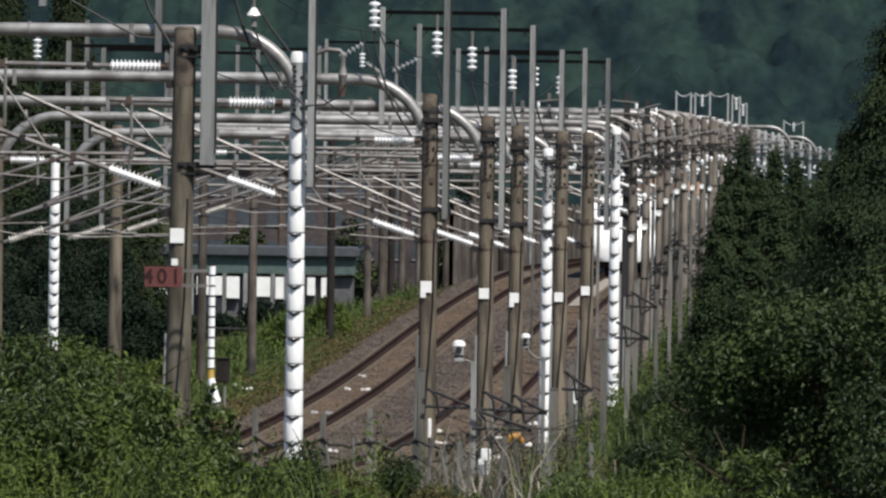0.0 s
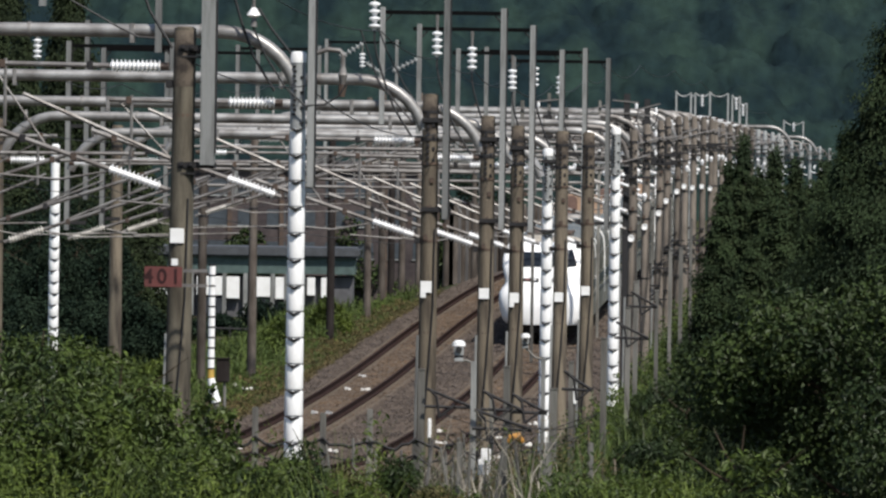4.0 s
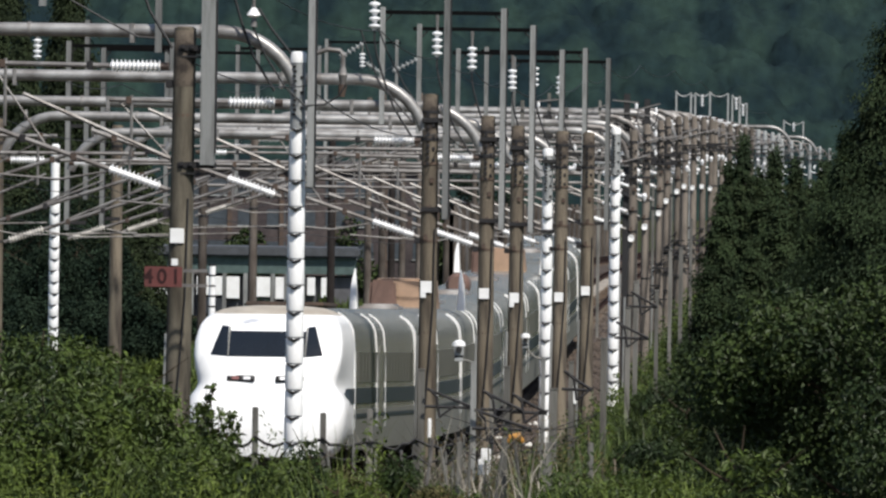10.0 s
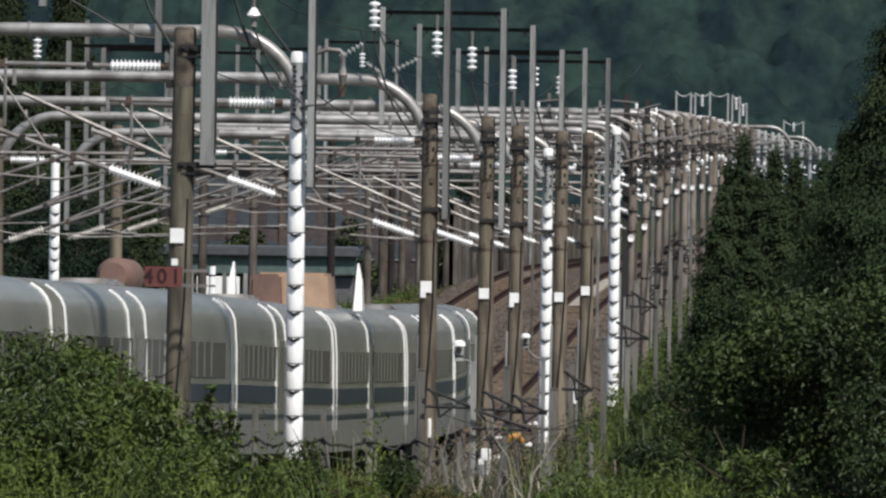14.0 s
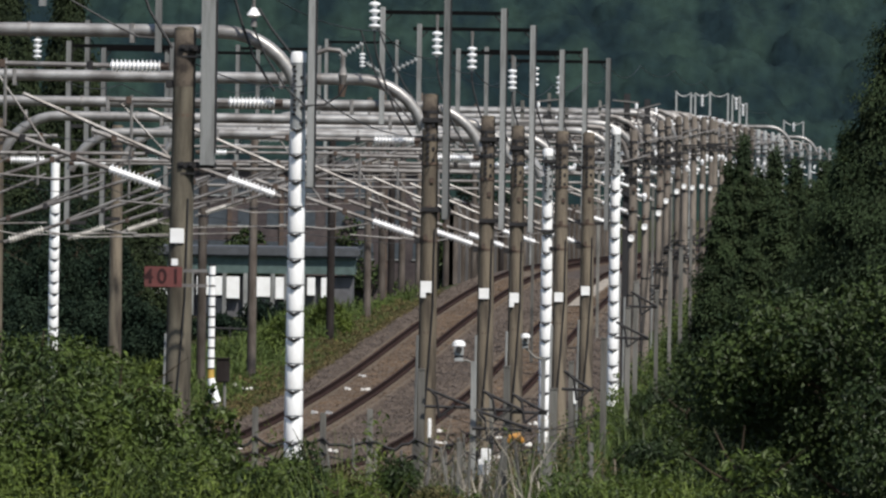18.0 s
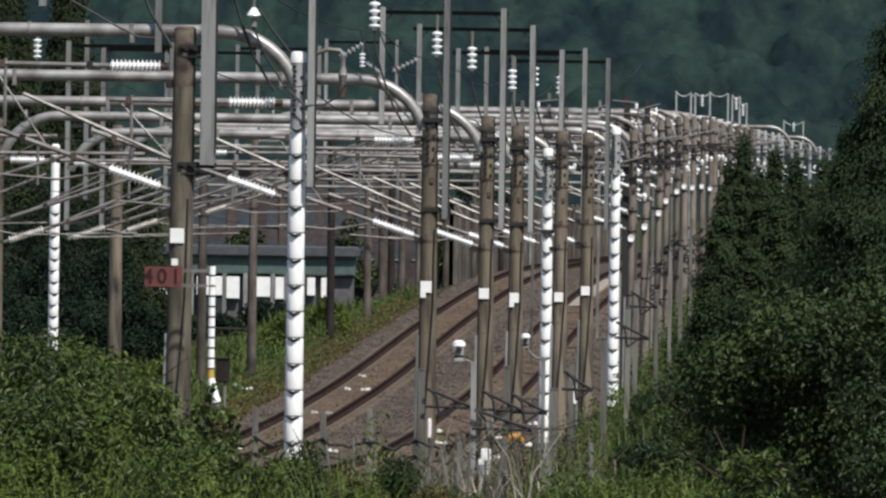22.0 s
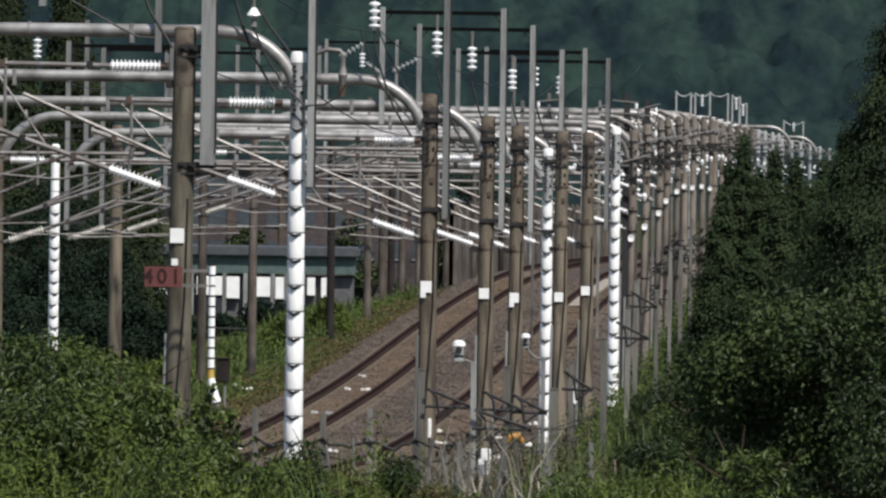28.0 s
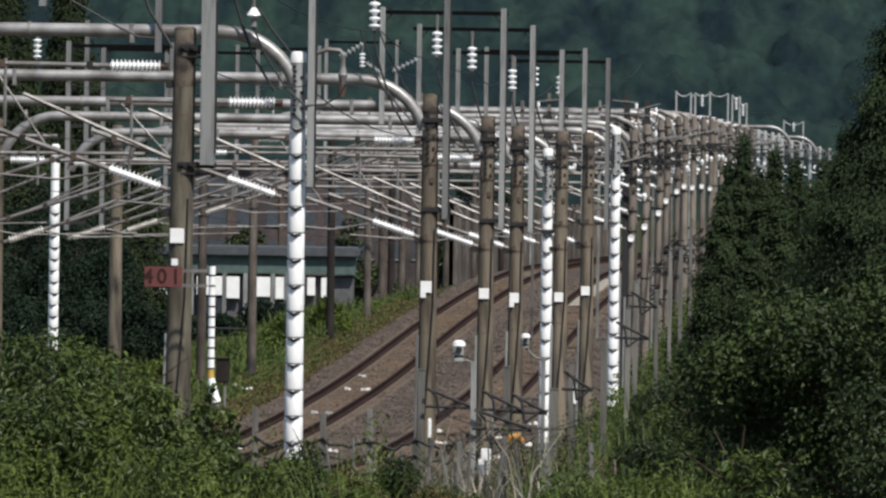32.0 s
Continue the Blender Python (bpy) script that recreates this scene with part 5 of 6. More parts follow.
def cover(name, xs, ys, n, h, length, width, material, label, keep=None, beside=None):
    """Low leafy growth of uneven height over a patch of ground, or beside the line."""
    x, y = rs.uniform(*xs, n), rs.uniform(*ys, n)
    if beside:
        x = glide(y, 0) + rs.uniform(*beside, n)
    if keep is not None:
        ok = keep(x, y)
        x, y = x[ok], y[ok]
    k = len(x)
    lump = np.clip(0.55 + 0.45 * np.sin(x * 2.1 + 0.31 * y) * np.sin(0.63 * y - x * 0.8) + 0.35 * np.sin(x * 5.3 + y) * np.sin(y * 1.7), 0.08, 1.3)
    edge = np.clip(-off(x, y) - SPACING - 1.9, 0, None)
    z = np.maximum(ground_z(x, y), glide(y, 1) - 0.26 - edge * 0.49) * (edge > 0) + ground_z(x, y) * (edge <= 0) + h * lump * rs.uniform(0.1, 1.0, k) ** 0.6
    nr = np.stack([rs.normal(0, 0.3, k), rs.normal(-0.2, 0.3, k), np.ones(k)], 1)
    v, f = leaf_arrays(np.stack([x, y, z], 1), nr, length, width, 0.7, -0.6)
    return tagged(cloud(name, v.tolist(), f.tolist(), material), label, "grass", kind="stuff")


off = lambda x, y: x - glide(y, 0)
blades("tall_weeds", (-5.2, -0.9), (110, 118), ground_z, 5000, 2.1, 0.006, GRASSLEAF, "tall light-green weeds before the thicket", 0.5)
cover("nettles", (-5.2, -0.6), (110, 119), 34000, 2.35, 0.085, 0.03, GRASSLEAF, "light-green leafy weeds before the thicket")
blades("reeds", (1.9, 4.4), (142, 178), ground_z, 9000, 1.25, 0.011, GRASSLEAF, "tall light-green grass under the tree", 0.7)
cover("undergrowth", (1.7, 4.4), (142, 182), 14000, 1.5, 0.13, 0.045, BUSHLEAF, "tangled green undergrowth beneath the tree")
cover("weeds", (-4.2, 5.5), (140, 188), 30000, 0.75, 0.12, 0.04, GRASSLEAF, "green weeds along the fence", lambda x, y: off(x, y) > 3.6)
STALK = leaf_mat("bleached_stalk", (0.30, 0.275, 0.23), (0.13, 0.115, 0.09), 0.7, 0.3)
blades("dead_stalks", (-0.9, 2.3), (178, 200), ground_z, 420, 1.9, 0.011, STALK, "bleached dead stalks tangled among the stakes", 0.75)
cover("tangle", (0.0, 3.3), (186, 203), 5000, 1.75, 0.1, 0.03, DRYLEAF, "brownish tangle among the stakes")
cover("creepers", (-0.4, 3.4), (187, 204), 4000, 1.6, 0.1, 0.035, BUSHLEAF, "green creepers among the stakes")
blades("dry_weeds", (-1.6, 2.6), (176, 192), ground_z, 1500, 0.9, 0.012, DRYLEAF, "brownish dry weeds among the fence posts")
blades("bank_reeds", (-14, 2), (286, 440), ground_z, 90000, 0.75, 0.016, BANKLEAF, "tall yellow-green grass on the bank beside the tracks", 0.5, lambda x, y: (off(x, y) < -8.5 - 0.5 * np.sin(y * 0.21)) & (off(x, y) > -12.5) & (np.sin(x * 2.7 + y * 0.3) + np.sin(y * 0.47 - x * 1.9) + rs.normal(0, 0.45, len(x)) > 0.15))
blades("verge_reeds", (1.5, 9), (184, 345), ground_z, 56000, 1.4, 0.013, BUSHLEAF, "tall green grass along the verge", 0.5, lambda x, y: (off(x, y) > 4.6) & (off(x, y) < 7.4))
cover("bank_grass", (-14, 3), (255, 450), 30000, 0.6, 0.2, 0.05, BANKLEAF, "bright green grass on the bank beside the tracks", None, (-13, -8.2))
cover("bank_weeds", (-14, 3), (236, 430), 36000, 0.3, 0.15, 0.04, DRYLEAF, "brownish weeds on the bank beside the tracks", lambda x, y: off(x, y) < -np.interp(y, (236, 280, 310), (6.9, 6.5, 6.0)) - 0.3 * np.sin(y * 0.23) - np.abs(rs.normal(0, 0.45, len(x))), (-9.2, -5.8))
cover("bank_tufts", (-14, 3), (250, 430), 9000, 0.4, 0.18, 0.05, BANKLEAF, "scattered green tufts among the dry weeds", lambda x, y: np.sin(y * 0.6 + x) > 0.2, (-8.8, -6.8))
cover("verge_growth", (1.5, 14), (236, 400), 34000, 1.75, 0.15, 0.05, BUSHLEAF, "rank green growth along the verge", None, (4.35, 5.6))
cover("verge_creepers", (1.5, 14), (225, 400), 9000, 1.9, 0.14, 0.05, GRASSLEAF, "light-green creepers over the verge growth", None, (4.45, 5.8))
cover("verge_grass", (1.5, 14), (186, 400), 50000, 0.8, 0.16, 0.05, GRASSLEAF, "green grass on the verge beside the poles", lambda x, y: off(x, y) > 4.3)


def stones():
    """Loose stones over the ballast."""
    n = 80000
    y = 172 + 290 * rs.uniform(0, 1, n) ** 1.25
    o = rs.uniform(-7.2, 3.1, n)
    near = np.minimum(np.abs(np.abs(o) - 0.75), np.abs(np.abs(o + SPACING) - 0.75))
    ok = near > 0.26
    y, o = y[ok], o[ok]
    n = len(y)
    edge = np.clip(np.maximum(o - 1.9, -o - SPACING - 1.9), 0, None)
    crown = np.minimum(np.abs(o), np.abs(o + SPACING)) < 1.1
    c = np.stack([glide(y, 0) + o, y, glide(y, 1) - 0.235 + crown * 0.022 - edge * 0.44], 1)
    r = (rs.uniform(0.03, 0.06, n) * (1 + (y - 172) / 420))[:, None]
    a = rs.uniform(0, math.tau, n)
    ring = [c + r * np.stack([np.cos(a + k * 2.094), np.sin(a + k * 2.094), rs.uniform(-0.4, 0.15, n)], 1) for k in range(3)]
    tip = c + r * np.stack([rs.normal(0, 0.35, n), rs.normal(0, 0.35, n), rs.uniform(0.3, 0.65, n)], 1)
    corners = np.stack(ring + [tip], 1)
    m = mat("ballast_stone", (0.105, 0.085, 0.072), 0.95, 0, 0.15, 0.55, 20, 0, (0.084, 0.068, 0.058), per="island", vary=0.2)
    rusty = mat("rust_dusted_stone", (0.118, 0.082, 0.056), 0.95, 0, 0.2, 0.55, 20, 0, (0.086, 0.064, 0.05), per="island", vary=0.2)
    for pick, stone, label in ((~crown, m, "loose grey-brown stones of the track ballast"), (crown, rusty, "loose rust-brown stones between the rails")):
        v = corners[pick].reshape(-1, 3)
        i = np.arange(len(v) // 4)[:, None] * 4
        f = np.concatenate([i + [[0, 1, 3]], i + [[1, 2, 3]], i + [[2, 0, 3]]], 0)
        tagged(cloud("ballast_stones", v.tolist(), f.tolist(), stone), label, "stones", kind="stuff")


stones()

# ---------------------------------------------------------------- buildings behind the bank
def shed():
    base = thing("low_building", pose(-10.0, 520, -2.45), "low white-walled building with a dull teal band and grey roof", "building")
    # Back wall is painted darker to stand for the shade beneath the band.
    part("wall", box(-7.9, 5.5, 0.4, 8, 0, 2.6), mat("shade_dimmed_wall", (0.10, 0.10, 0.11), 0.8), base, "grey back wall, darkened for shade under the band")
    part("band", box(-8.0, 5.6, -0.06, 8.06, 2.78, 3.6), mat("teal_paint", (0.075, 0.115, 0.11), 0.6), base, "dull teal fascia band")
    part("roof", box(-8.2, 5.8, -0.4, 8.4, 3.6, 4.1, 0.1), mat("grey_roof", (0.062, 0.068, 0.078), 0.8), base)
    for x0, x1, z0 in ((-7.9, -7.0, 0.9), (-6.8, -5.7, 0.9), (-5.5, -4.55, 1.1), (-4.25, -3.25, 1.6), (-2.35, -1.05, 1.65), (-0.85, -0.2, 1.5), (0.3, 1.35, 1.6), (1.6, 2.05, 1.5), (2.3, 2.8, 1.7), (3.2, 3.6, 1.7), (3.9, 4.25, 1.6)):
        part("shutter", box(x0, x1, -0.02, 0.3, z0, 2.6, 0.02), WHITE, base, "bright white shutter panel")
    for x in (-4.4, -2.6, -0.95, 0.1, 1.47, 2.15, 3.0):
        part("column", box(x - 0.1, x + 0.1, -0.05, 0.1, 0, 2.78), POST, base)
    glaze = mat("dim_window", (0.03, 0.033, 0.04), 0.4)
    for x0, x1 in ((-2.3, -1.5), (-1.4, -1.0), (0.35, 0.8), (0.9, 1.3), (2.3, 2.75)):
        part("window", box(x0, x1, -0.02, 0.3, 0.75, 1.5), glaze, base, "dark window under the shutters")


shed()


def guard_rail():
    """A dark pipe rail with posts on the far side of the bank."""
    base = thing("guard_rail", pose(-7.5, 408, -1.6), "dark iron pipe rail along the far edge of the bank", "railing")
    for k in range(9):
        x = -1.6 + 0.75 * k
        part("post", tube([(x, 0, 0), (x, 0, 1.25 + 0.05 * math.sin(k * 2.0))], 0.035, 6), DARK, base)
    for z in (1.2, 0.75):
        part("rail", tube([(-1.7, 0, z), (1.0, 0, z - 0.04), (2.6, 0, z + 0.03), (4.5, 0, z)], 0.045, 6), DARK, base)


guard_rail()

def depot():
    """A long dull building added behind the shed as a backdrop; its wall colour carries haze."""
    base = thing("depot_building", pose(-7.2, 549, -2.2), "long dull brown-grey building with bluish windows, added as a backdrop", "building")
    part("wall", box(-7.0, 7.0, 0, 7, 0, 7.8), mat("hazed_brown_wall", (0.092, 0.076, 0.074), 0.9, 0, 0.35, 0.5, 4, 0.2, (0.052, 0.044, 0.046)), base, "brown-grey wall lightened for haze")
    part("roof", box(-7.2, 7.2, -0.4, 7.4, 7.8, 8.15, 0.05), mat("dark_metal_roof", (0.07, 0.066, 0.07), 0.7), base)
    pane = mat("bluish_window", (0.055, 0.066, 0.078), 0.4)
    for k in range(9):
        x = -6.3 + 1.55 * k
        for z in (3.0, 4.7, 6.3):
            win = part("window", box(x - 0.5, x + 0.5, -0.03, 0.05, z, z + 0.85), pane, base, "dim bluish window")
            part("frame", box(x - 0.56, x + 0.56, -0.07, -0.035, z - 0.07, z), POST, win)
    for k in range(6):
        part("pilaster", box(-7.0 + 2.75 * k, -6.75 + 2.75 * k, -0.12, 0, 0, 7.8), RUST, base)


depot()


def lineside_wall():
    """A grey concrete wall behind the left-hand poles, running on from the depot."""
    ys = np.arange(544, 770, 4.0)
    wall = strip("lineside_wall", [(-11.75, -3.5), (-11.75, 2.75), (-11.5, 2.75), (-11.5, -3.5)], ys, mat("grey_wall_concrete", (0.17, 0.157, 0.146), 0.9, 0, 0.3, 0.4, 5, 0.3, (0.105, 0.097, 0.092)))
    tagged(wall, "long dull grey concrete wall beside the railway", "wall", kind="structure")
    pier = mesh("pier", box(-0.12, 0.12, -0.2, 0.2, -3.5, 2.95, 0.02), DIMCONCRETE)
    for y in ys[::2]:
        p = along(y, -11.4)
        part("pier", pier, None, wall).matrix_world = pose(p.x, p.y, p.z)


lineside_wall()


def pale_stones():
    """A few whitish stones lying between the rails."""
    q = random.Random(5)
    bm = bmesh.new()
    for y, o, up in ((318, -4.75, -0.19), (318, -4.1, -0.19), (296, -4.6, -0.19), (296, -4.0, -0.19), (330, -4.8, -0.19), (328, -8.7, -0.5), (326, -8.25, -0.5), (262, -4.7, -0.19), (270, 0.2, -0.19),
                     (281, -0.4, -0.19), (276, 1.6, -0.19), (250, 1.8, -0.19), (243, 0.3, -0.19), (262, -2.2, -0.22), (258, 2.1, -0.22), (290, 2.0, -0.22), (272, 2.3, -0.25), (286, 2.4, -0.25)):
        p = along(y, o, up)
        for k in range(3):
            m = pose(p.x + q.uniform(-0.15, 0.15), p.y + q.uniform(-0.3, 0.3), p.z, q.uniform(0, 90), 0, q.uniform(0, 90)) @ Matrix.Diagonal((1, 1, 0.6, 1))
            bmesh.ops.create_icosphere(bm, subdivisions=1, radius=q.uniform(0.05, 0.1), matrix=m)
    ob = part("pale_stones", bm, mat("pale_stone", (0.62, 0.6, 0.57), 0.8))
    tagged(ob, "scattered whitish stones on the ballast", "stones", kind="stuff")


pale_stones()
# Pale strip laid between the rails in place of a glint off the railheads.
pale = strip("rail_glint", [(-0.62, -0.21), (-0.5, -0.165), (-0.1, -0.16), (0.05, -0.21)], np.linspace(408, 458, 40), mat("pale_glint_stone", (0.34, 0.31, 0.27), 0.9, 0, 0.3, 1.5, 12, 0.8, (0.24, 0.21, 0.18)))
tagged(pale, "pale strip between the rails, painted for a railhead glint", "stones", kind="stuff")


# ---------------------------------------------------------------- small things along the line
def number_sign():
    p = along(168.3, POLE_OFF + NEAR_A)
    base = thing("number_sign", pose(p.x - 0.15, p.y - 0.26, 4.84, 0, 0, heading(168)), "faded red plate with dark red number 401 on the pole", "sign")
    part("plate", box(-0.31, 0.31, -0.012, 0.012, -0.165, 0.165, 0.004), RED, base)
    text = bpy.data.curves.new("number", "FONT")
    text.body, text.size, text.align_x, text.align_y, text.extrude, text.space_character, text.offset = "401", 0.33, "CENTER", "CENTER", 0.003, 1.35, 0.006
    tmp = bpy.data.objects.new("number", text)
    scene.collection.objects.link(tmp)
    me = bpy.data.meshes.new_from_object(tmp.evaluated_get(bpy.context.evaluated_depsgraph_get()))
    bpy.data.objects.remove(tmp)
    me.materials.clear()
    me.materials.append(REDDARK)
    ob = place("number", me, base, pose(-0.02, -0.018, 0, 90, 0, 0), "dark red digits 401")
    for z in (0.1, -0.14):
        part("strap", box(0.28, 0.72, 0.0, 0.03, z - 0.02, z + 0.03), GALV, base, "steel mounting strap")


number_sign()


def trackside_post(x, y, top, w, name="steel_post", label="plain grey steel post beside the track", material=None, cap=True):
    z = float(ground_z(np.array(x), np.array(float(y))))
    base = thing(name, pose(x, y, z), label, "post", "posts beside the track")
    part("shaft", box(-w / 2, w / 2, -w / 2, w / 2, -0.3, top - z, 0.008), material or OLDPOST, base)
    if cap:
        part("cap", box(-w / 2 - 0.012, w / 2 + 0.012, -w / 2 - 0.012, w / 2 + 0.012, top - z, top - z + 0.025), material or OLDPOST, base)
    return base, z


for x, y, top, w in ((-0.4, 210, 2.45, 0.14), (1.3, 205, 2.64, 0.13), (2.23, 205, 2.21, 0.15), (3.53, 225, 2.85, 0.14), (1.0, 204, 2.1, 0.09), (4.4, 245, 3.2, 0.12),
                     (2.66, 212, 2.6, 0.1), (4.9, 262, 3.6, 0.12), (5.55, 268, 3.3, 0.1), (6.2, 282, 4.2, 0.1), (6.9, 300, 4.1, 0.12), (7.3, 305, 4.9, 0.09)):
    trackside_post(x, y, top, w)


ARM_SHORT = mesh("arm", box(-0.45, 0.4, -0.03, 0.03, -0.025, 0.025, 0.006), GALV)
ARM_BLOCK = mesh("clamp", box(-0.16, 0.14, -0.06, 0.06, -0.1, 0.08, 0.02), DARK)
ARM_BELL = mesh("bell", tube([(0, 0, 0), (0, 0, -0.1), (0, 0, -0.2)], [0.025, 0.055, 0.04], 8), PORCELAIN, True)
ARM_LOOP = mesh("loop_wire", tube([(-0.4, 0, 0), (-0.3, 0, -0.35), (0.05, 0, -0.5), (0.3, 0, -0.2), (0.36, 0, 0.1)], 0.02, 5), WIRE, True)


def steel_mast(x, y, top, w, dark):
    """A slim mast among the poles, hung with small arms, clamps and insulators."""
    g = float(ground_z(np.array(x), np.array(float(y))))
    base = thing("steel_mast", pose(x, y, g), "dark steel mast hung with clamps and insulators" if dark else "slim grey steel mast hung with clamps and insulators", "mast", "masts among the poles")
    q = random.Random(int(x * 100) + y)
    part("shaft", box(-w / 2, w / 2, -w / 2, w / 2, -0.3, top - g, 0.01), DARK if dark else OLDPOST, base)
    for k in range(5):
        z = top - g - 0.25 - q.uniform(0.3, 0.55) * k
        place("arm", ARM_SHORT, base, pose(q.uniform(-0.2, 0.2), -0.1, z, 0, q.uniform(-18, 18), 0))
        if k % 2:
            place("clamp", ARM_BLOCK, base, pose(q.uniform(-0.05, 0.05), -0.1, z - 0.2))
            place("loop_wire", ARM_LOOP, base, pose(0, -0.12, z))
        else:
            place("bell", ARM_BELL, base, pose(q.choice((-0.35, 0.3)), -0.1, z - 0.02), "small white insulator")


for x, y, top, w, dark in ((2.47, 330, 8.43, 0.12, 0), (2.99, 345, 8.08, 0.1, 0), (3.4, 338, 8.72, 0.11, 0), (4.14, 352, 8.31, 0.12, 0), (5.08, 360, 8.06, 0.1, 0), (5.54, 370, 8.63, 0.11, 0),
                           (5.7, 345, 7.84, 0.14, 1), (5.8, 330, 8.69, 0.2, 1), (6.84, 350, 8.61, 0.2, 1), (7.07, 380, 7.92, 0.12, 0), (7.99, 395, 8.29, 0.12, 0), (8.8, 415, 8.13, 0.12, 1),
                           (9.45, 430, 8.29, 0.12, 0), (11.41, 470, 8.18, 0.13, 1), (12.96, 500, 8.05, 0.13, 0), (13.93, 520, 7.81, 0.13, 0)):
    steel_mast(x, y, top, w, dark)


def lineside_box(x, y, z, sx, post_x, post_top, s=1.0):
    """A small white-roofed box on an arm from a steel post."""
    g = float(ground_z(np.array(post_x), np.array(float(y))))
    base = thing("lineside_box", pose(post_x, y, g), "small white-roofed equipment box on a grey steel post", "equipment box", "lineside boxes")
    part("post", box(-0.07 * s, 0.07 * s, -0.07, 0.07, -0.3, post_top - g, 0.01), POST, base)
    dx, dz = x - post_x, z - g
    part("arm", tube([(0, 0, post_top - g - 0.03), (dx * 0.5, 0, post_top - g + 0.02), (dx, 0, dz - 0.24 * s)], 0.026, 6), OLDPOST, base)
    part("case", box(dx - 0.12 * s, dx + 0.12 * s, -0.11, 0.11, dz - 0.13 * s, dz + 0.12 * s, 0.015), PALE, base, "pale grey case")
    part("lens", tube([(dx, -0.16, dz + 0.02), (dx, -0.1, dz + 0.02)], 0.075 * s, 12), UNDER, base, "dark round lens")
    part("roof", tube([(dx, 0, dz + 0.11 * s), (dx, 0, dz + 0.2 * s), (dx, 0, dz + 0.25 * s)], [0.17 * s, 0.15 * s, 0.07 * s], 14), WHITE, base, "white roof")
    part("basket", box(dx - 0.11 * s, dx + 0.11 * s, -0.09, 0.09, dz - 0.27 * s, dz - 0.17 * s, 0.01), PALE, base)
    part("collar", box(dx - 0.1 * s, dx + 0.1 * s, -0.08, 0.08, dz - 0.17 * s, dz - 0.13 * s), DARK, base)


lineside_box(0.33, 198, 3.1, 0, 0.62, 2.89, 0.78)
lineside_box(1.74, 215, 2.98, 0, 2.12, 2.62, 0.6)


def step_bracket(x, y, z, l, label="dark iron bracket with a slanting stay"):
    base = thing("iron_bracket", pose(x, y, z), label, "bracket", "iron brackets on the posts")
    part("bar", tube([(0, 0, 0), (l, 0, -0.02)], 0.035, 6), DARK, base)
    part("stay", tube([(0.04, -0.02, 0.36), (l * 0.55, -0.02, 0.16), (l * 0.98, -0.02, 0.0)], 0.034, 6), DARK, base)
    part("hook", tube([(0.1, -0.03, 0.34), (0.24, -0.03, 0.2), (0.27, -0.03, 0.0), (0.3, -0.03, -0.22)], 0.03, 6), DARK, base)
    part("link", tube([(0.3, -0.03, -0.22), (0.62, -0.03, 0.03)], 0.026, 6), DARK, base)


for x, y, z, l in ((-0.33, 209.8, 1.72, 0.98), (0.78, 203.5, 1.84, 0.82), (1.36, 204.8, 1.76, 0.75), (2.4, 206, 2.2, 0.6), (0.6, 197.8, 1.62, 1.15), (4.0, 240, 2.6, 0.8), (4.6, 255, 3.1, 0.7)):
    step_bracket(x, y, z, l)


def fence():
    """Old posts with a slack cable along the line."""
    base = thing("wire_fence", pose(0, 186, 0), "row of old grey fence posts with a slack cable", "fence")
    xs = (-4.2, -3.33, -2.11, -1.27, -0.45, 0.35, 1.15, 1.95, 2.7)
    for k, x in enumerate(xs):
        g = float(ground_z(np.array(x), np.array(186.0)))
        top = 2.24 + 0.05 * math.sin(k * 2.3)
        part("post", box(x - 0.055, x + 0.055, -0.055, 0.055, g - 0.3, top if k < 4 else top - 0.5, 0.012), OLDPOST, base)
    q = random.Random(3)
    for z, r in ((1.72, 0.03), (1.45, 0.018)):
        pts = []
        for a, b in zip(xs[:6], xs[1:6]):
            for k in range(7):
                u = k / 7
                pts.append((a + (b - a) * u, -0.08, z - 0.14 * 4 * u * (1 - u) + q.uniform(-0.05, 0.05)))
        part("cable", tube(pts, r, 5), DARK, base, "sagging dark cable", True)
    for k in range(10):
        x = -1.95 + 0.42 * k + q.uniform(-0.06, 0.06)
        lean = q.uniform(-0.12, 0.1)
        part("stake", tube([(x - lean, -0.4, 0.1), (x, -0.4, 1.0), (x + lean, -0.4, 1.62 + 0.14 * math.sin(k * 1.9))], [0.038, 0.034, 0.026], 6), q.choice((OLDPOST, OLDPOST, GALV)), base, "short leaning stake")


fence()


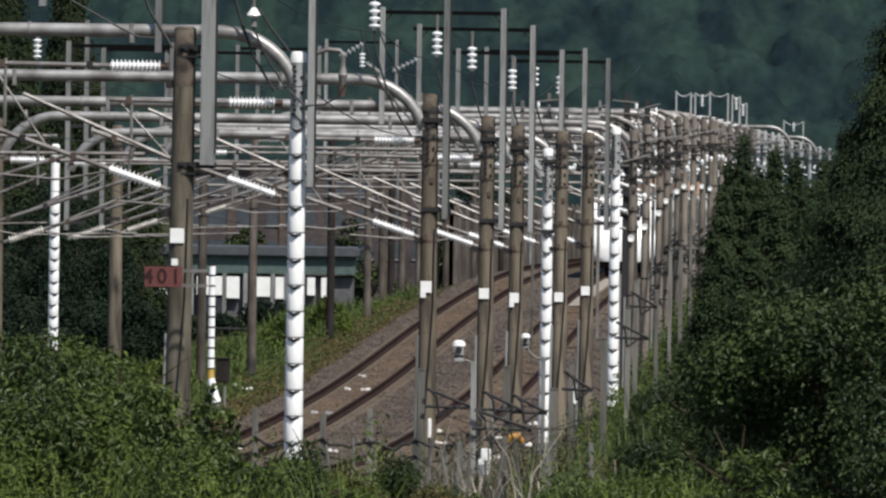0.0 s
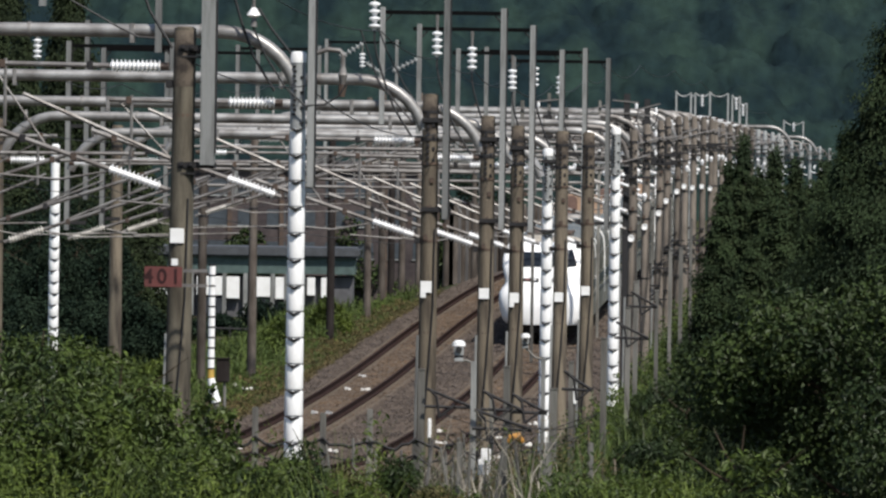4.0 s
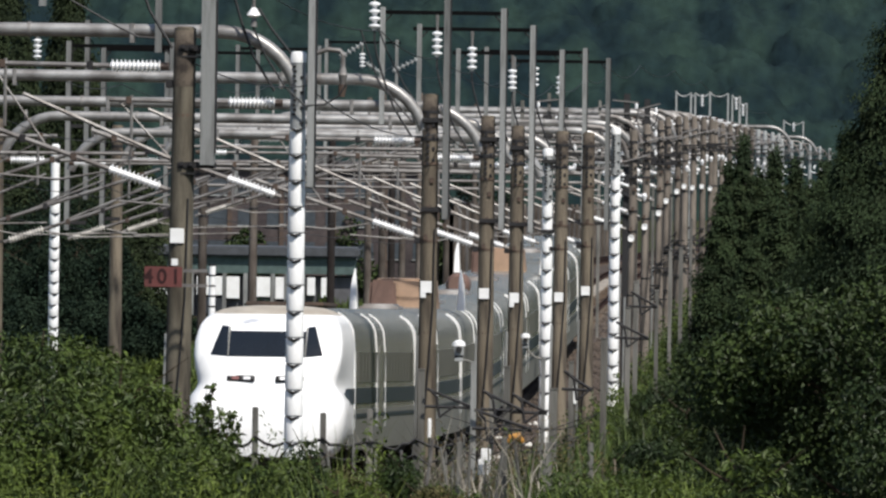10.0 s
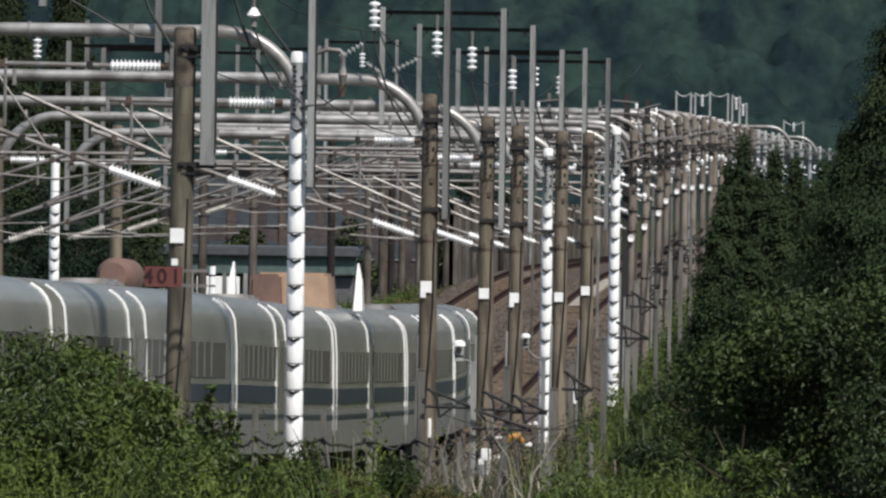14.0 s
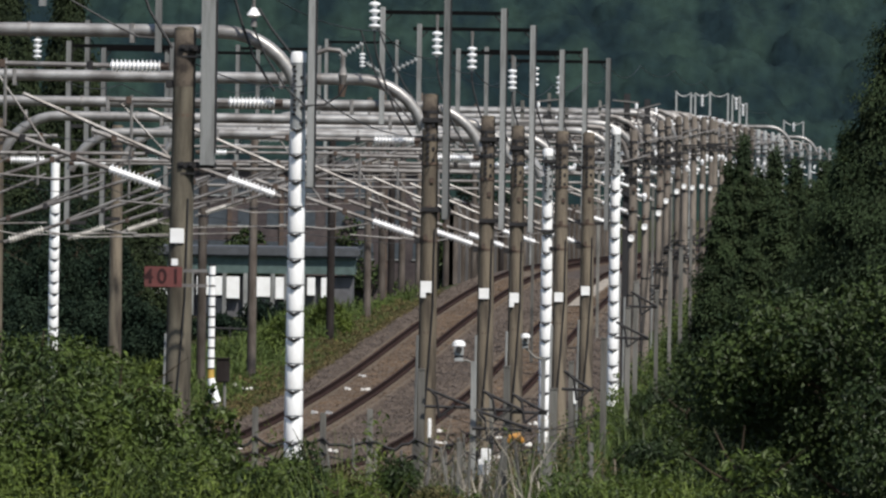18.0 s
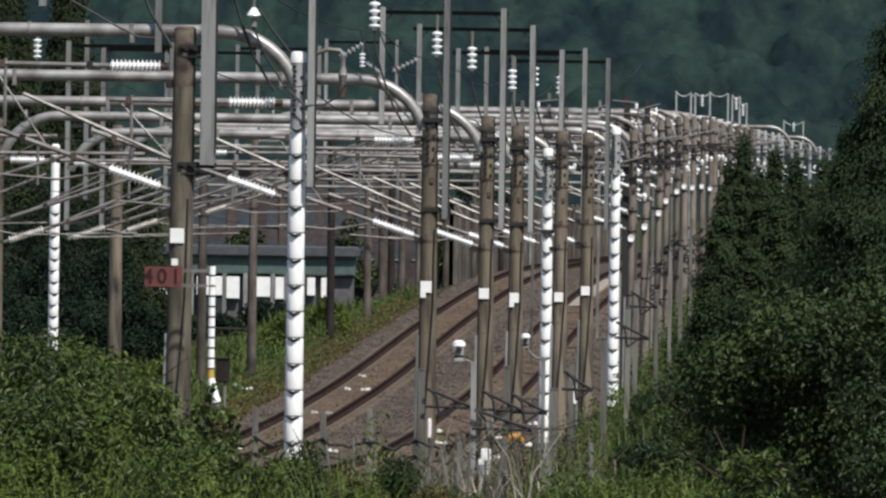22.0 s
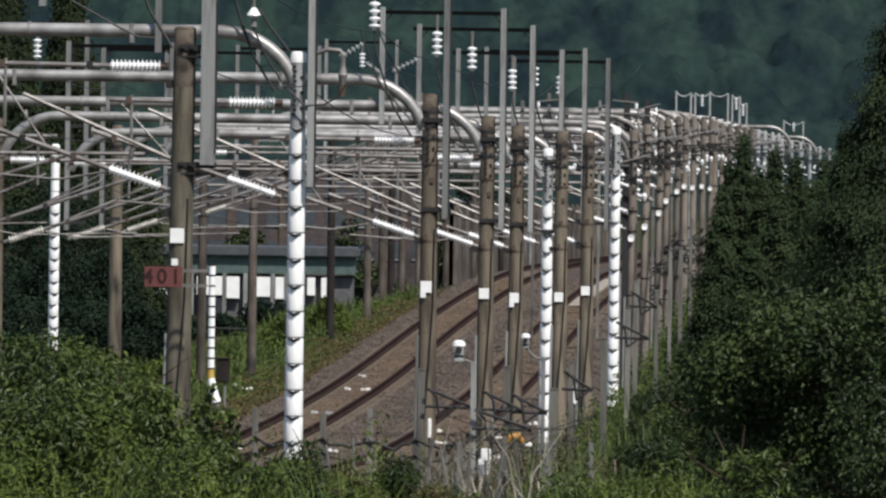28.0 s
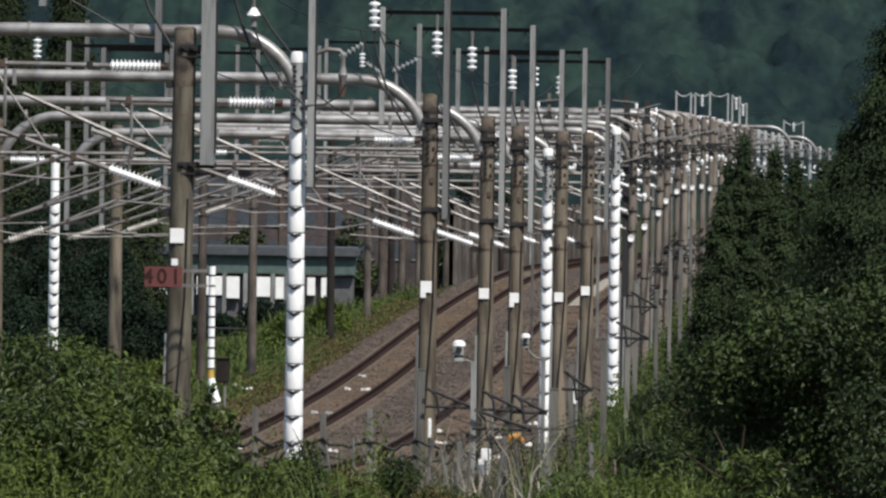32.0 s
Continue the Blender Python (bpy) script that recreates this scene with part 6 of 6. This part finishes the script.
def clutter():
    base = thing("cable_cover", pose(1.45, 200, 1.28), "orange plastic cover on a cable bracket", "cover")
    part("hood", tube([(-0.14, 0, 0), (-0.08, 0, 0.1), (0.05, 0, 0.13), (0.15, 0, 0.02)], [0.05, 0.09, 0.09, 0.05], 10), ORANGE, base, "", True)
    part("stem", tube([(0, 0, -1.4), (0, 0, 0.03)], 0.03, 6), OLDPOST, base)
    for x, y, z, w, h in ((0.84, 190, 1.36, 0.09, 0.11), (0.81, 190.3, 1.12, 0.11, 0.15), (2.75, 214, 1.9, 0.05, 0.2), (-0.22, 209, 1.3, 0.035, 0.2)):
        g = float(ground_z(np.array(x), np.array(float(y))))
        b = thing("junction_box", pose(x, y, g), "small white junction box on a short stem", "box", "junction boxes")
        part("case", box(-w, w, -0.06, 0.06, z - g - h, z - g + h, 0.015), WHITE, b)
        part("stem", tube([(0, 0, -0.2), (0, 0, z - g)], 0.03, 6), OLDPOST, b)
    q = random.Random(9)
    for k in range(46):
        x, y = q.uniform(-0.2, 3.5), q.uniform(188, 206)
        g = float(ground_z(np.array(x), np.array(y)))
        h = q.uniform(0.9, 1.9)
        b = thing("thin_stake", pose(x, y, g, q.uniform(-9, 9), q.uniform(-11, 11), 0), "thin weathered grey stake among the weeds", "stake", "thin stakes")
        part("rod", tube([(0, 0, -0.1), (0.02, 0, h * 0.5), (0, 0.03, h)], q.uniform(0.013, 0.028), 6), q.choice((OLDPOST, CONCRETE, CONCRETE)), b)
    for k in range(9):
        x0, x1, y = q.uniform(-0.1, 1.4), q.uniform(1.5, 3.3), q.uniform(190, 205)
        z = q.uniform(1.2, 1.95)
        b = thing("loose_cable", pose(0, y, 0), "slack dark cable hanging between stakes", "cable", "loose cables")
        part("strand", tube([(x0 + (x1 - x0) * u, 0, z - 0.35 * 4 * u * (1 - u) + 0.04 * math.sin(9 * u + k)) for u in np.linspace(0, 1, 12)], q.uniform(0.007, 0.013), 5), DARK, b, "", True)


clutter()


def marker_pole():
    """The short white pole with a yellow band on the far bank."""
    p = along(300, -7.74)
    base = thing("sleeved_pole", pose(p.x, p.y, p.z), "short white banded pole with a yellow ring", "utility pole", "white sleeved poles")
    for k in range(2, 13):
        part("sleeve", tube([(0, 0, 0.05 + 0.3 * k), (0, 0, 0.31 + 0.3 * k)], 0.1, 14), SLEEVE if k != 2 else YELLOW, base, "" if k != 2 else "yellow band", True)
        part("clip", tube([(0, 0, 0.3 + 0.3 * k), (0, 0, 0.345 + 0.3 * k)], 0.104, 14), DARK, base)
    part("foot", tube([(0.17, 0, -0.05), (0.07, 0, 0.28), (0, 0, 0.64)], [0.14, 0.13, 0.11], 12), SLEEVE, base, "", True)
    part("stump", tube([(0.17, 0, -1.0), (0.17, 0, 0.0)], 0.09, 10), OLDPOST, base, "grey buried stump")
    case = thing("cable_box", pose(p.x + 0.33, p.y + 1.2, p.z), "brown iron cable box, darkened for shade, on a thin grey post", "junction box")
    # Rusty box in a darker brown; the shade on it is in the colour.
    part("body", box(-0.2, 0.2, -0.12, 0.12, 0.5, 1.16, 0.03), DARKBROWN, case)
    part("hood", box(-0.23, 0.23, -0.15, 0.15, 1.16, 1.22, 0.02), DARKBROWN, case)
    part("post", tube([(0.05, 0, -1.1), (0.05, 0, 0.5)], 0.045, 8), OLDPOST, case)
    for dx, dy in ((-0.35, -2.2), (0.3, -3.0)):
        x, y = p.x + dx, p.y + dy
        bush(x, y, float(ground_z(np.array(x), np.array(float(y)))) - 0.1, 0.35, 0.4, 0.62, 8, 1600, "small leafy shrub at the foot of the banded pole", 200 + int(dx * 10), 0.12, 0.05, BUSHLEAF)


marker_pole()


def jumpers():
    """Slanting wires and strings of discs between the frames."""
    def p(y, o, u):
        return along(y, o + float(np.interp(y, (168.8, 184.1, 200), (NEAR_A, NEAR_B, 0))), u)
    def strand(pts, y, r, label):
        wire([(x, y, z) for x, z in pts], r, label, 0.0, "jumper_wire")
    strand(((-3.42, 9.08), (-3.19, 8.56), (-2.83, 8.01), (-2.48, 7.69), (-2.13, 7.72), (-1.88, 7.88), (-1.76, 8.08)), 183.5, 0.018, "dark jumper wire looping under the bracket arm")
    strand(((-3.32, 9.41), (-3.10, 9.06), (-2.74, 8.61)), 183.5, 0.022, "slanting jumper wire to the pole")
    strand(((-1.46, 9.54), (-1.22, 8.96), (-0.86, 8.26), (-0.50, 7.74)), 215.0, 0.018, "slanting jumper wire to the pole")
    strand(((-6.40, 9.43), (-5.97, 9.19), (-5.53, 8.95), (-5.20, 8.79), (-4.91, 8.77)), 175.0, 0.016, "slanting jumper wire over the beam")
    wire([p(214, 1.3, 9.3), p(214, 1.7, 8.2), p(214, 2.4, 7.4)], 0.018, "slanting jumper wire to the pole", 0.0, "jumper_wire")
    bell = thing("bell_insulator", pose(-3.41, 183.5, 9.08), "white bell insulator hanging from a grey link", "insulator")
    part("bell", tube([(0, 0, 0.16), (0, 0, 0.2), (0, 0, 0.24), (0, 0, 0.34)], [0.04, 0.13, 0.11, 0.04], 12), PORCELAIN, bell, "", True)
    part("link", tube([(0, 0, 0.34), (0.0, 0, 0.75)], 0.03, 6), GALV, bell)
    part("clamp", tube([(0, 0, 0.0), (0.01, 0, 0.16)], [0.06, 0.04], 8), GALV, bell)
    b = Vector((-2.40, 184.0, 8.58))
    base = thing("post_arm", pose(b.x, b.y, b.z, 0, 0, heading(186)), "bent grey arm with a hanging insulator", "bracket")
    part("arm", tube([(0, 0, -0.12), (0.1, 0, 0.05), (0.3, 0, 0.12), (0.52, 0, 0.1), (0.58, 0, 0.02), (0.58, 0, -0.2)], 0.045, 8), GALV, base)
    part("insulator", tube([(0.58, 0, -0.2), (0.58, 0, -0.3), (0.58, 0, -0.33), (0.58, 0, -0.5)], [0.05, 0.075, 0.09, 0.04], 12), GALV, base, "bell-shaped insulator")
    part("clamp", tube([(0.58, 0, -0.5), (0.56, 0, -0.72)], [0.08, 0.06], 8), RUST, base)
    for y, o0, u0, o1, u1 in ((205, 1.62, 8.42, 2.1, 8.72), (225, 1.2, 8.72, 1.75, 9.0), (225, 0.62, 8.9, 0.95, 8.68), (260, 1.2, 8.0, 1.8, 8.2)):
        a, c = p(y, o0, u0), p(y, o1, u1)
        st = thing("strain_insulator", pose(a.x, a.y, a.z), "slanting string of small pale discs", "insulator", "strain insulators")
        part("discs", ribbed((0, 0, 0), c - a, 0.022, 0.065, 6), PALE, st)


jumpers()

motions()
